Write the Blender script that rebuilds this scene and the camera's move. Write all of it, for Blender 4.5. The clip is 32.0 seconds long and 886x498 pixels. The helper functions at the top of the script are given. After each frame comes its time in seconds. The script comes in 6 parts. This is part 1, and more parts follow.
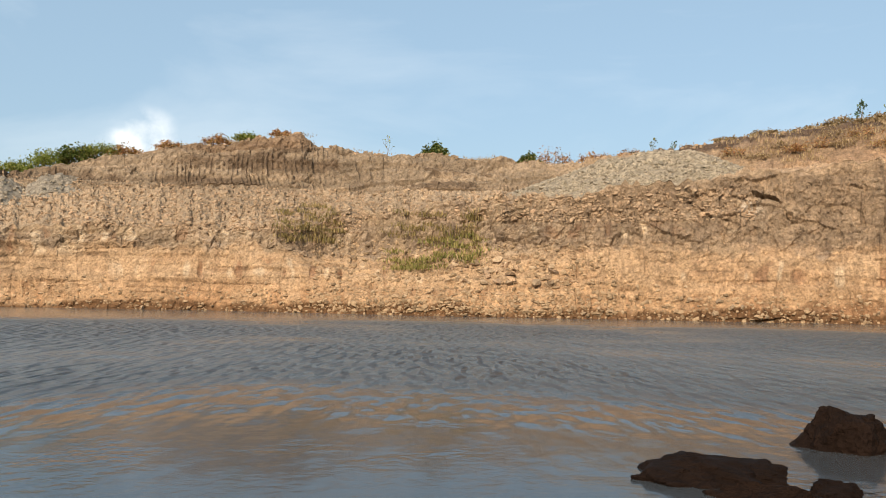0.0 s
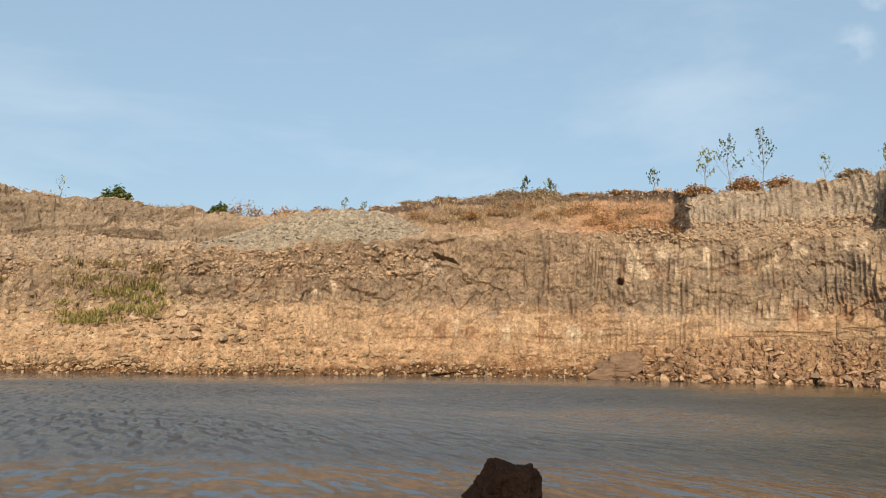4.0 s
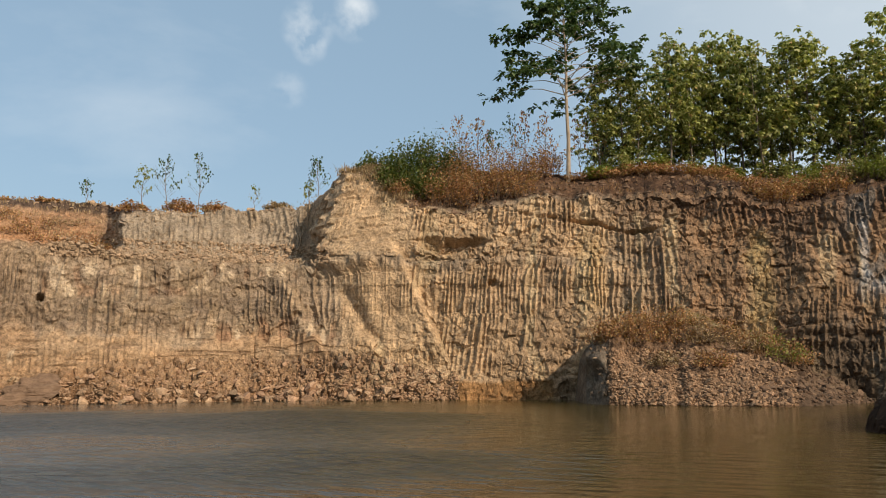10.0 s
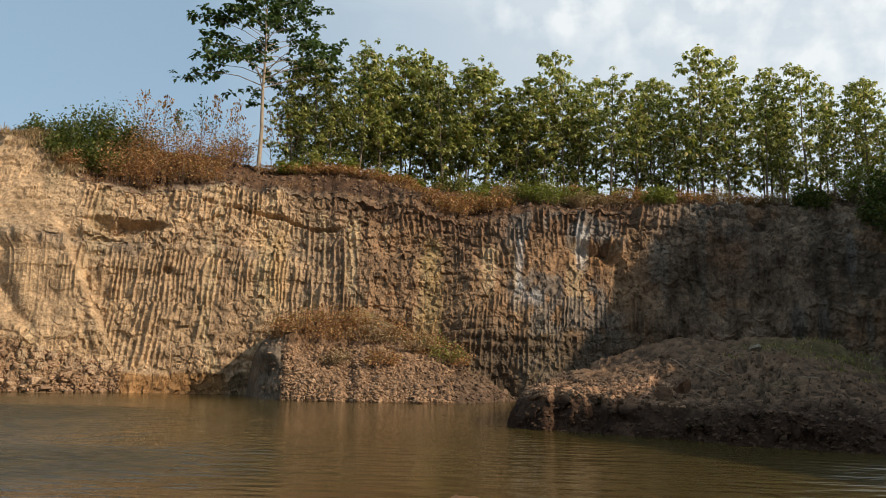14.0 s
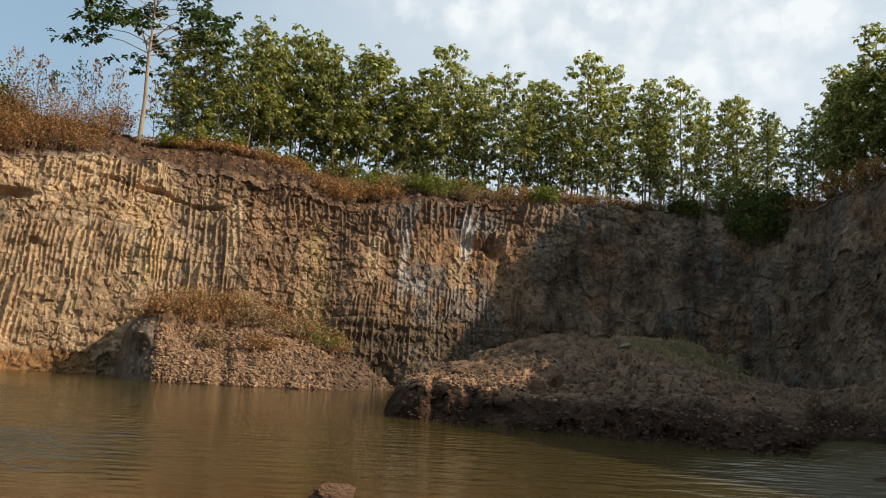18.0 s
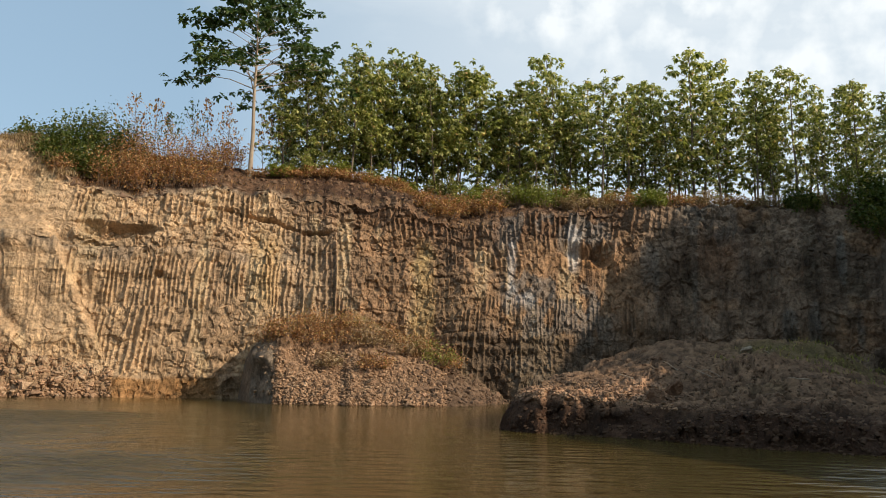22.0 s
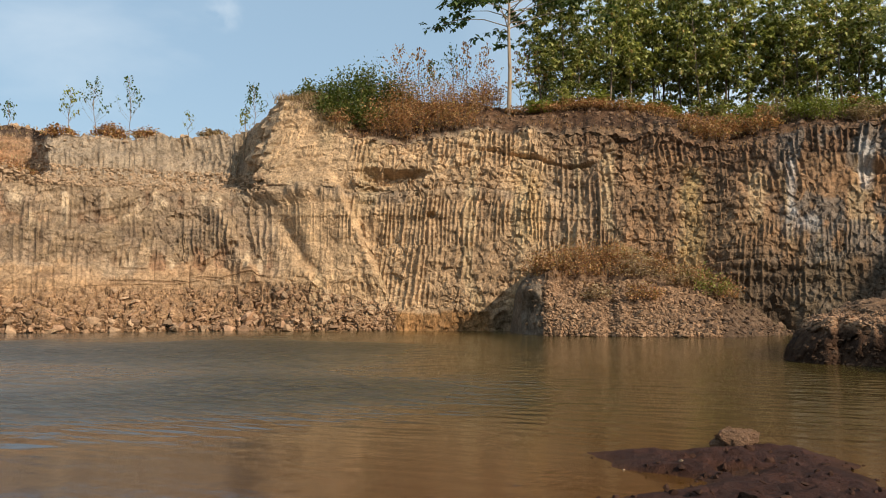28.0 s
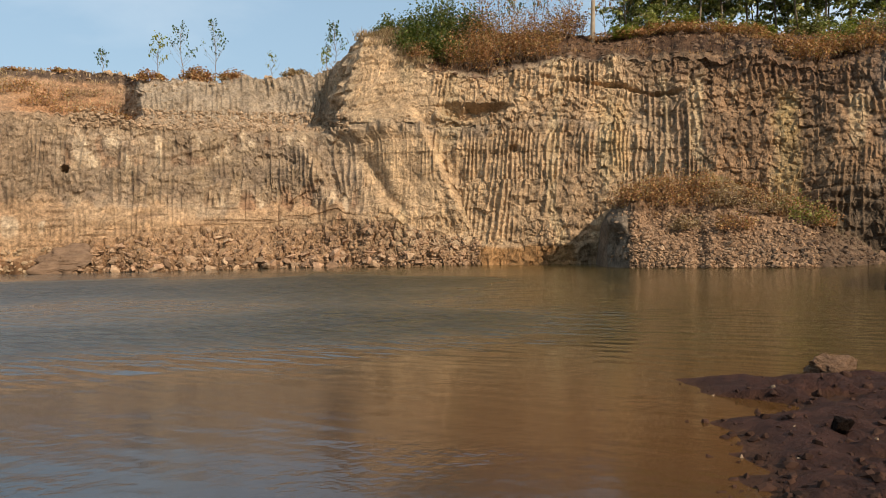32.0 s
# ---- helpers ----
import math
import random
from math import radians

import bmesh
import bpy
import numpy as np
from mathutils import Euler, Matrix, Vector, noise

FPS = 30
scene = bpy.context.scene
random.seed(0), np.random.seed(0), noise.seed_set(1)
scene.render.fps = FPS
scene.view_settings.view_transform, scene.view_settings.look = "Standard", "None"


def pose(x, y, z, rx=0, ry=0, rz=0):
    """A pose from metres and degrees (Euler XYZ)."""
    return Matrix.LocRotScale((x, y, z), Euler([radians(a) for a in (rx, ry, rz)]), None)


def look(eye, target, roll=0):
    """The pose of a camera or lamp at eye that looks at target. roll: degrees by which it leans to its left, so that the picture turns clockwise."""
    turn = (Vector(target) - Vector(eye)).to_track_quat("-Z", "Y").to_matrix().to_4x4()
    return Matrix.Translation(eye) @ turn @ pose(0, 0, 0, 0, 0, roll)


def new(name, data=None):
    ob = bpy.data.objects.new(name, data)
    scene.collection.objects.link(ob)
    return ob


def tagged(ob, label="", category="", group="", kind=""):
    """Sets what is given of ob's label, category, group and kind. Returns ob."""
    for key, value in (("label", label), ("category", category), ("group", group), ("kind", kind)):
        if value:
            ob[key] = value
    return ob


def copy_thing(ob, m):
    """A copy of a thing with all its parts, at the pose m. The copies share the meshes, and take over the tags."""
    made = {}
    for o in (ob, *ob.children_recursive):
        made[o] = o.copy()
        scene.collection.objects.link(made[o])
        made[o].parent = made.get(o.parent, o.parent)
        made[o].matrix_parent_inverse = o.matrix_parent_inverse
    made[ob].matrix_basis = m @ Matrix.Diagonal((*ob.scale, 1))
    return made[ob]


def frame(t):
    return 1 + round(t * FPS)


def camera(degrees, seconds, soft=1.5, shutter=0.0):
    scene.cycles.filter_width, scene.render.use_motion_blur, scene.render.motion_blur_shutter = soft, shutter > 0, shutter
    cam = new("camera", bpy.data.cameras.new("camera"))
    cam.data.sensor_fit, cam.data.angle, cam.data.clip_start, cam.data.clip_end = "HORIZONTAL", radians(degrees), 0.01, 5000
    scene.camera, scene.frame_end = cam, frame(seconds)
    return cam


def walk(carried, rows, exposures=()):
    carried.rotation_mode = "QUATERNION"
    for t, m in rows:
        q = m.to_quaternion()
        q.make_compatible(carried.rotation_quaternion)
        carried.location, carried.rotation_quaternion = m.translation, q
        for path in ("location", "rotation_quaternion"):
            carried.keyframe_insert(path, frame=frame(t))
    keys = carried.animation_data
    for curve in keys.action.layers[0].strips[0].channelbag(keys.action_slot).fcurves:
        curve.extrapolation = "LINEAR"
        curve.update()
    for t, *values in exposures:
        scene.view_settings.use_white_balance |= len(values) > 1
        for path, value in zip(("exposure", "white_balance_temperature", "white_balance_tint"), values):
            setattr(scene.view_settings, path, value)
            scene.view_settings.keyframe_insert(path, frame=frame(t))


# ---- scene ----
FOV = 56.82
EYE_Z = 1.55
# seconds, height, tilt, lean, turn
PATH = [
    (0.0, 1.490, 93.02, -0.89, -0.07),
    (0.5, 1.500, 94.23, -1.42, -3.37),
    (1.0, 1.510, 94.55, -1.02, -5.11),
    (1.5, 1.520, 94.37, -0.92, -7.83),
    (2.0, 1.530, 94.73, -0.68, -10.26),
    (2.5, 1.540, 95.54, -0.69, -12.71),
    (3.0, 1.550, 96.92, -0.98, -16.84),
    (3.5, 1.550, 97.08, -0.91, -19.22),
    (5.5, 1.550, 97.77, -1.22, -31.42),
    (6.0, 1.550, 98.10, -1.53, -35.05),
    (6.5, 1.550, 99.31, -2.01, -37.85),
    (7.0, 1.550, 99.63, -1.17, -40.66),
    (7.5, 1.550, 99.71, -1.62, -42.96),
    (8.0, 1.550, 99.02, -0.14, -45.39),
    (8.5, 1.550, 98.71, -0.31, -49.60),
    (9.0, 1.550, 98.53, -0.26, -55.50),
    (9.5, 1.550, 98.25, 0.92, -58.11),
    (10.0, 1.550, 98.64, 0.46, -59.92),
    (10.5, 1.550, 98.94, 0.52, -63.36),
    (11.0, 1.550, 100.27, 0.93, -66.50),
    (11.5, 1.550, 100.96, 0.80, -70.71),
    (12.0, 1.550, 99.67, 1.44, -71.32),
    (12.5, 1.550, 97.77, 1.63, -71.78),
    (13.0, 1.550, 97.45, 0.32, -74.32),
    (13.5, 1.550, 97.87, -0.70, -78.14),
    (14.0, 1.550, 98.43, -1.11, -82.24),
    (14.5, 1.550, 98.67, -1.86, -87.06),
    (15.0, 1.550, 98.59, -2.08, -88.88),
    (15.5, 1.550, 97.82, -2.68, -90.76),
    (17.5, 1.550, 97.50, -2.68, -91.27),
    (18.0, 1.550, 97.95, -3.17, -90.57),
    (18.5, 1.550, 98.25, -3.26, -89.04),
    (19.0, 1.550, 98.53, -2.83, -88.02),
    (19.5, 1.550, 98.80, -2.11, -86.88),
    (20.0, 1.550, 98.51, -1.54, -85.26),
    (20.5, 1.550, 98.56, -1.07, -84.86),
    (21.0, 1.550, 98.80, -1.35, -84.34),
    (21.5, 1.550, 98.94, -1.10, -83.64),
    (22.0, 1.550, 98.65, -0.87, -82.76),
    (22.5, 1.550, 98.03, -1.17, -81.47),
    (23.0, 1.550, 97.55, -1.01, -80.48),
    (23.5, 1.550, 96.60, -0.96, -78.54),
    (24.0, 1.550, 95.87, -0.90, -77.35),
    (24.5, 1.542, 95.59, 0.02, -74.51),
    (25.0, 1.535, 95.10, -0.02, -72.41),
    (25.5, 1.528, 95.02, -0.31, -70.83),
    (27.5, 1.498, 94.06, -0.24, -65.01),
    (28.0, 1.490, 93.93, 0.12, -64.25),
    (28.5, 1.481, 92.60, 0.78, -62.46),
    (29.0, 1.472, 92.40, 1.07, -61.59),
    (29.5, 1.464, 93.15, 0.65, -61.63),
    (30.0, 1.455, 92.08, 1.25, -60.43),
    (30.5, 1.446, 91.66, 0.42, -60.15),
    (31.0, 1.438, 90.39, 0.54, -58.92),
    (31.5, 1.429, 89.79, 0.48, -59.30),
    (32.0, 1.420, 89.50, 1.04, -58.38),
]
cam = camera(FOV, 32.0, soft=1.0)
walk(cam, [(t, pose(0, 0, height, tilt, lean, turn)) for t, height, tilt, lean, turn in PATH],
     exposures=[(0.0, 0.10), (3.0, 0.04), (6.0, -0.03), (10.0, -0.17), (14.0, -0.14), (19.0, -0.06), (24.0, 0.02), (32.0, 0.0)])

# ---- light: a hazy afternoon sun behind the camera, thin clouds ----
SUN_AZ, SUN_EL = 200.0, 28.0   # compass turn from +y, and height, in degrees


def toward(az, el=0.0):
    a, e = radians(az), radians(el)
    return Vector((math.sin(a) * math.cos(e), math.cos(a) * math.cos(e), math.sin(e)))


sun = new("sun", bpy.data.lights.new("sun", "SUN"))
sun.data.energy, sun.data.angle, sun.data.color = 5.0, radians(0.6), (1.0, 0.85, 0.675)
sun.matrix_world = look(toward(SUN_AZ, SUN_EL) * 100, (0, 0, 0))

world = bpy.data.worlds.new("sky")
scene.world = world
world.use_nodes = True
wn, wl = world.node_tree.nodes, world.node_tree.links
wn.clear()
w_out = wn.new("ShaderNodeOutputWorld")
w_bg = wn.new("ShaderNodeBackground")
w_sky = wn.new("ShaderNodeTexSky")
w_sky.sky_type, w_sky.sun_disc = "NISHITA", False
w_sky.sun_elevation, w_sky.sun_rotation = radians(SUN_EL), radians(SUN_AZ)
w_sky.air_density, w_sky.dust_density, w_sky.ozone_density = 1.0, 2.6, 1.0
w_bg.inputs["Strength"].default_value = 0.125
# thin wisps and a few brighter clouds
w_co = wn.new("ShaderNodeTexCoord")
w_map = wn.new("ShaderNodeMapping")
w_map.inputs["Scale"].default_value = (1.0, 1.0, 3.2)
w_n1 = wn.new("ShaderNodeTexNoise")
w_n1.inputs["Scale"].default_value, w_n1.inputs["Detail"].default_value, w_n1.inputs["Roughness"].default_value = 1.9, 7.0, 0.55
w_n1.inputs["Distortion"].default_value = 0.5
w_r1 = wn.new("ShaderNodeMapRange")
w_r1.inputs["From Min"].default_value, w_r1.inputs["From Max"].default_value = 0.50, 0.85
w_r1.inputs["To Max"].default_value = 0.42
w_dot = wn.new("ShaderNodeVectorMath")
w_dot.operation = "DOT_PRODUCT"
w_dot.inputs[1].default_value = toward(106, 24)
w_r2 = wn.new("ShaderNodeMapRange")
w_r2.inputs["From Min"].default_value, w_r2.inputs["From Max"].default_value = 0.78, 1.0
w_r2.inputs["To Min"].default_value, w_r2.inputs["To Max"].default_value = 0.0, 0.62
w_add = wn.new("ShaderNodeMath")
w_add.operation, w_add.use_clamp = "ADD", True
w_mul = wn.new("ShaderNodeMath")
w_mul.operation, w_mul.use_clamp = "MULTIPLY", True
w_mul.inputs[1].default_value = 0.72
w_mix = wn.new("ShaderNodeMixRGB")
w_mix.inputs["Color2"].default_value = (9.6, 9.7, 9.5, 1)
wl.new(w_co.outputs["Generated"], w_map.inputs["Vector"])
wl.new(w_map.outputs["Vector"], w_n1.inputs["Vector"])
wl.new(w_n1.outputs["Fac"], w_r1.inputs["Value"])
wl.new(w_co.outputs["Generated"], w_dot.inputs[0])
wl.new(w_dot.outputs["Value"], w_r2.inputs["Value"])
# a few small puffs of cloud: turn, height and size in degrees
w_n2 = wn.new("ShaderNodeTexNoise")
w_n2.inputs["Scale"].default_value, w_n2.inputs["Detail"].default_value = 24.0, 6.0
wl.new(w_co.outputs["Generated"], w_n2.inputs["Vector"])
w_puffs = w_r1.outputs["Result"]
for p_az, p_el, p_size, p_strength in ((-20.2, 9.6, 2.6, 1.1), (-21.8, 8.6, 2.0, 0.8), (50.2, 23.6, 2.0, 0.8), (53.6, 24.4, 1.9, 0.8), (50.4, 22.2, 1.3, 0.6), (49.0, 19.4, 1.5, 0.45), (88.0, 27.0, 6.0, 0.5), (96.0, 26.0, 8.0, 0.45), (108.0, 23.0, 10.0, 0.45), (116.0, 27.0, 7.0, 0.5)):
    d_node = wn.new("ShaderNodeVectorMath")
    d_node.operation = "DOT_PRODUCT"
    d_node.inputs[1].default_value = toward(p_az, p_el)
    wl.new(w_co.outputs["Generated"], d_node.inputs[0])
    r_node = wn.new("ShaderNodeMapRange")
    r_node.interpolation_type = "SMOOTHSTEP"
    r_node.inputs["From Min"].default_value, r_node.inputs["From Max"].default_value = math.cos(radians(p_size)), math.cos(radians(p_size * 0.25))
    r_node.inputs["To Max"].default_value = p_strength
    wl.new(d_node.outputs["Value"], r_node.inputs["Value"])
    q_node = wn.new("ShaderNodeMath")
    q_node.operation = "MULTIPLY"
    n_node = wn.new("ShaderNodeMapRange")
    n_node.inputs["From Min"].default_value, n_node.inputs["From Max"].default_value = 0.40, 0.72
    wl.new(w_n2.outputs["Fac"], n_node.inputs["Value"])
    wl.new(r_node.outputs["Result"], q_node.inputs[0])
    wl.new(n_node.outputs["Result"], q_node.inputs[1])
    a_node = wn.new("ShaderNodeMath")
    a_node.operation = "ADD"
    wl.new(w_puffs, a_node.inputs[0])
    wl.new(q_node.outputs[0], a_node.inputs[1])
    w_puffs = a_node.outputs[0]
wl.new(w_puffs, w_add.inputs[0])
wl.new(w_r2.outputs["Result"], w_add.inputs[1])
wl.new(w_add.outputs[0], w_mul.inputs[0])
wl.new(w_mul.outputs[0], w_mix.inputs["Fac"])
w_haze = wn.new("ShaderNodeMixRGB")   # thin high haze
w_haze.inputs["Fac"].default_value = 0.5
w_haze.inputs["Color2"].default_value = (3.9, 5.6, 6.95, 1)
wl.new(w_sky.outputs["Color"], w_haze.inputs["Color1"])
wl.new(w_haze.outputs["Color"], w_mix.inputs["Color1"])
wl.new(w_mix.outputs["Color"], w_bg.inputs["Color"])
wl.new(w_bg.outputs[0], w_out.inputs["Surface"])


# ---- materials ----
def material(name, rough=0.9, spec=0.25):
    m = bpy.data.materials.new(name)
    m.use_nodes = True
    b = m.node_tree.nodes["Principled BSDF"]
    b.inputs["Roughness"].default_value = rough
    b.inputs["Specular IOR Level"].default_value = spec
    return m, m.node_tree.nodes, m.node_tree.links, b


def noise_node(n, l, scale, detail=4.0, rough=0.6, stretch=None):
    c = n.new("ShaderNodeTexCoord")
    t = n.new("ShaderNodeTexNoise")
    t.inputs["Scale"].default_value, t.inputs["Detail"].default_value, t.inputs["Roughness"].default_value = scale, detail, rough
    if stretch:
        mp = n.new("ShaderNodeMapping")
        mp.inputs["Scale"].default_value = stretch
        l.new(c.outputs["Object"], mp.inputs["Vector"])
        l.new(mp.outputs["Vector"], t.inputs["Vector"])
    else:
        l.new(c.outputs["Object"], t.inputs["Vector"])
    return t


def ramp(n, l, src, stops):
    r = n.new("ShaderNodeValToRGB")
    while len(r.color_ramp.elements) < len(stops):
        r.color_ramp.elements.new(0.5)
    for e, (p, c) in zip(r.color_ramp.elements, stops):
        e.position, e.color = p, (*c, 1)
    l.new(src, r.inputs["Fac"])
    return r


def mix(n, l, kind, a, b, fac=1.0):
    x = n.new("ShaderNodeMixRGB")
    x.blend_type = kind
    for sock, v in (("Fac", fac), ("Color1", a), ("Color2", b)):
        if isinstance(v, (int, float)):
            x.inputs[sock].default_value = v
        elif isinstance(v, tuple):
            x.inputs[sock].default_value = (*v, 1)
        else:
            l.new(v, x.inputs[sock])
    return x.outputs["Color"]


def bump(n, l, b, *layers):
    prev = None
    for src, strength, dist in layers:
        k = n.new("ShaderNodeBump")
        k.inputs["Strength"].default_value, k.inputs["Distance"].default_value = strength, dist
        l.new(src, k.inputs["Height"])
        if prev:
            l.new(prev, k.inputs["Normal"])
        prev = k.outputs["Normal"]
    l.new(prev, b.inputs["Normal"])


def earth_material(name, rough=0.93, grain=0.62, spec=0.12, facets=0.3):
    """Soil and rock whose broad beds lie in the colour attribute; grain, grit and stains come from noise."""
    m, n, l, b = material(name, rough, spec)
    a = n.new("ShaderNodeAttribute")
    a.attribute_name = "bed"
    fine = noise_node(n, l, 6.5, 8.0, 0.72)
    mid = noise_node(n, l, 0.8, 5.0, 0.6)
    streak = noise_node(n, l, 2.2, 5.0, 0.65, (1.0, 1.0, 0.15))
    g = ramp(n, l, fine.outputs["Fac"], [(0.28, (1 - grain,) * 3), (0.5, (1.0, 1.0, 1.0)), (0.72, (1 + grain * 0.75, 1 + grain * 0.72, 1 + grain * 0.68))])
    s = ramp(n, l, mid.outputs["Fac"], [(0.3, (0.92, 0.90, 0.88)), (0.52, (1.0, 1.0, 1.0)), (0.72, (1.07, 1.05, 1.02))])
    k = ramp(n, l, streak.outputs["Fac"], [(0.32, (0.88, 0.87, 0.88)), (0.6, (1.05, 1.04, 1.03))])
    c = mix(n, l, "MULTIPLY", a.outputs["Color"], g.outputs["Color"])
    c = mix(n, l, "MULTIPLY", c, s.outputs["Color"])
    c = mix(n, l, "MULTIPLY", c, k.outputs["Color"])
    l.new(c, b.inputs["Base Color"])
    co = n.new("ShaderNodeTexCoord")
    warp = n.new("ShaderNodeVectorMath")      # broken facets, their edges bent by the noise
    warp.operation = "MULTIPLY_ADD"
    warp.inputs[1].default_value = (0.5, 0.5, 0.5)
    l.new(fine.outputs["Color"], warp.inputs[0])
    l.new(co.outputs["Object"], warp.inputs[2])
    facet = n.new("ShaderNodeTexVoronoi")
    facet.inputs["Scale"].default_value = 3.4
    l.new(warp.outputs["Vector"], facet.inputs["Vector"])
    sep = n.new("ShaderNodeSeparateColor")
    l.new(facet.outputs["Color"], sep.inputs["Color"])
    chip = ramp(n, l, sep.outputs[0], [(0.0, (0.72, 0.70, 0.68)), (0.5, (1.0, 1.0, 1.0)), (0.86, (1.06, 1.05, 1.03)), (1.0, (1.25, 1.22, 1.16))])
    c = mix(n, l, "MULTIPLY", c, chip.outputs["Color"], 0.55)
    l.new(c, b.inputs["Base Color"])
    bump(n, l, b, (mid.outputs["Fac"], 0.2, 0.2), (facet.outputs["Distance"], facets * 0.7, 0.09), (fine.outputs["Fac"], 1.0, 0.11))
    return m


def stone_material(name, tint, rough=0.9, spread=0.35, spec=0.2, scale=4.0):
    """Loose stone: each piece a little lighter or darker than the next."""
    m, n, l, b = material(name, rough, spec)
    oi = n.new("ShaderNodeObjectInfo")
    t = noise_node(n, l, scale, 6.0, 0.65)
    t2 = noise_node(n, l, scale * 4, 4.0, 0.6)
    r = ramp(n, l, oi.outputs["Random"], [(0.0, tuple(v * (1 - spread) for v in tint)), (0.5, tint), (1.0, tuple(min(0.8, v * (1 + spread)) for v in tint))])
    g = ramp(n, l, t.outputs["Fac"], [(0.3, (0.6, 0.58, 0.56)), (0.55, (1, 1, 1)), (0.75, (1.3, 1.25, 1.18))])
    c = mix(n, l, "MULTIPLY", r.outputs["Color"], g.outputs["Color"])
    l.new(c, b.inputs["Base Color"])
    bump(n, l, b, (t.outputs["Fac"], 0.7, 0.08), (t2.outputs["Fac"], 0.5, 0.03))
    return m


def leaf_material(name, stops, rough=0.55, through_light=0.35):
    """Leaves: each one of its own shade, letting some light through."""
    m, n, l, b = material(name, rough, 0.3)
    g = n.new("ShaderNodeNewGeometry")
    r = ramp(n, l, g.outputs["Random Per Island"], stops)
    l.new(r.outputs["Color"], b.inputs["Base Color"])
    if through_light:
        tr = n.new("ShaderNodeBsdfTranslucent")
        mx = n.new("ShaderNodeMixShader")
        mx.inputs["Fac"].default_value = through_light
        l.new(mix(n, l, "MULTIPLY", r.outputs["Color"], (1.3, 1.35, 0.7)), tr.inputs["Color"])
        out = n["Material Output"]
        l.new(b.outputs["BSDF"], mx.inputs[1])
        l.new(tr.outputs["BSDF"], mx.inputs[2])
        l.new(mx.outputs["Shader"], out.inputs["Surface"])
    return m


def bark_material(name, dark, pale):
    m, n, l, b = material(name, 0.9, 0.15)
    t = noise_node(n, l, 5.0, 5.0, 0.65, (1.0, 1.0, 0.25))
    r = ramp(n, l, t.outputs["Fac"], [(0.3, dark), (0.7, pale)])
    l.new(r.outputs["Color"], b.inputs["Base Color"])
    bump(n, l, b, (t.outputs["Fac"], 0.6, 0.03))
    return m


def water_material():
    m, n, l, b = material("muddy_water", 0.07, 0.5)
    b.inputs["IOR"].default_value = 1.33
    c = n.new("ShaderNodeTexCoord")
    xyz = n.new("ShaderNodeSeparateXYZ")
    l.new(c.outputs["Object"], xyz.inputs[0])

    def fade(src, a, z, lo, hi):
        q = n.new("ShaderNodeMapRange")
        q.interpolation_type = "SMOOTHSTEP"
        for key, v in (("From Min", a), ("From Max", z), ("To Min", lo), ("To Max", hi)):
            q.inputs[key].default_value = v
        l.new(src, q.inputs["Value"])
        return q.outputs["Result"]

    def times(p, q):
        k = n.new("ShaderNodeMath")
        k.operation = "MULTIPLY"
        l.new(p, k.inputs[0])
        l.new(q, k.inputs[1])
        return k.outputs[0]

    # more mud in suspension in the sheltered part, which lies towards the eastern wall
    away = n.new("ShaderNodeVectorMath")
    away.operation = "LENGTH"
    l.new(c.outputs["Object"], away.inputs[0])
    reach = n.new("ShaderNodeVectorMath")
    reach.operation = "ADD"
    reach.inputs[1].default_value = (0.0, 0.0, 5.0)
    l.new(c.outputs["Object"], reach.inputs[0])
    span = n.new("ShaderNodeVectorMath")
    span.operation = "LENGTH"
    l.new(reach.outputs["Vector"], span.inputs[0])
    lee = n.new("ShaderNodeMath")
    lee.operation = "DIVIDE"
    l.new(xyz.outputs["X"], lee.inputs[0])
    l.new(span.outputs["Value"], lee.inputs[1])
    mud = noise_node(n, l, 0.06, 4.0, 0.55)
    # pale blue-grey body in place of sky mirrored by the ripples
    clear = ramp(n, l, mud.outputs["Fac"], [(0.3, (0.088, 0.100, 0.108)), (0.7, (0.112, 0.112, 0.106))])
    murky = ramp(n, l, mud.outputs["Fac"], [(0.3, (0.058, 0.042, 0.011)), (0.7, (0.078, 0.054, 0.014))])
    sky_tinted = mix(n, l, "MIX", (0.048, 0.053, 0.056), clear.outputs["Color"], fade(away.outputs["Value"], 8.0, 17.0, 0.0, 1.0))      # darker body near the bank; farther off, reflected sky painted in as pale blue-grey
    body = mix(n, l, "MIX", sky_tinted, murky.outputs["Color"], fade(lee.outputs[0], 0.35, 0.92, 0.0, 1.0))
    stirred = times(fade(away.outputs["Value"], 5.0, 13.0, 1.0, 0.0), fade(lee.outputs[0], 0.3, 0.8, 0.0, 0.8))      # red mud stirred up along the near bank
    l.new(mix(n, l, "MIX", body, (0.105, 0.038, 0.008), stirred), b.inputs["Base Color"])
    # wind ripples lie over the open water; the near water, the foot of the cliffs and their lee are calm
    patch = noise_node(n, l, 0.09, 3.0, 0.5)
    wind = times(fade(patch.outputs["Fac"], 0.34, 0.62, 0.35, 1.0), fade(lee.outputs[0], 0.76, 0.95, 1.0, 0.08))
    wind = times(wind, times(fade(away.outputs["Value"], 8.0, 16.0, 0.03, 1.0), fade(away.outputs["Value"], 33.0, 47.0, 1.0, 0.10)))
    rip = noise_node(n, l, 5.5, 2.0, 0.55, (1.0, 1.0, 1.0))
    chop = noise_node(n, l, 2.3, 1.5, 0.5, (1.25, 0.42, 1.0))
    cats_paw = noise_node(n, l, 0.5, 2.0, 0.5)      # small breaths of wind on the calm water
    breath = times(fade(cats_paw.outputs["Fac"], 0.52, 0.68, 0.0, 0.45), fade(away.outputs["Value"], 3.0, 9.0, 0.6, 1.0))
    k0 = n.new("ShaderNodeBump")
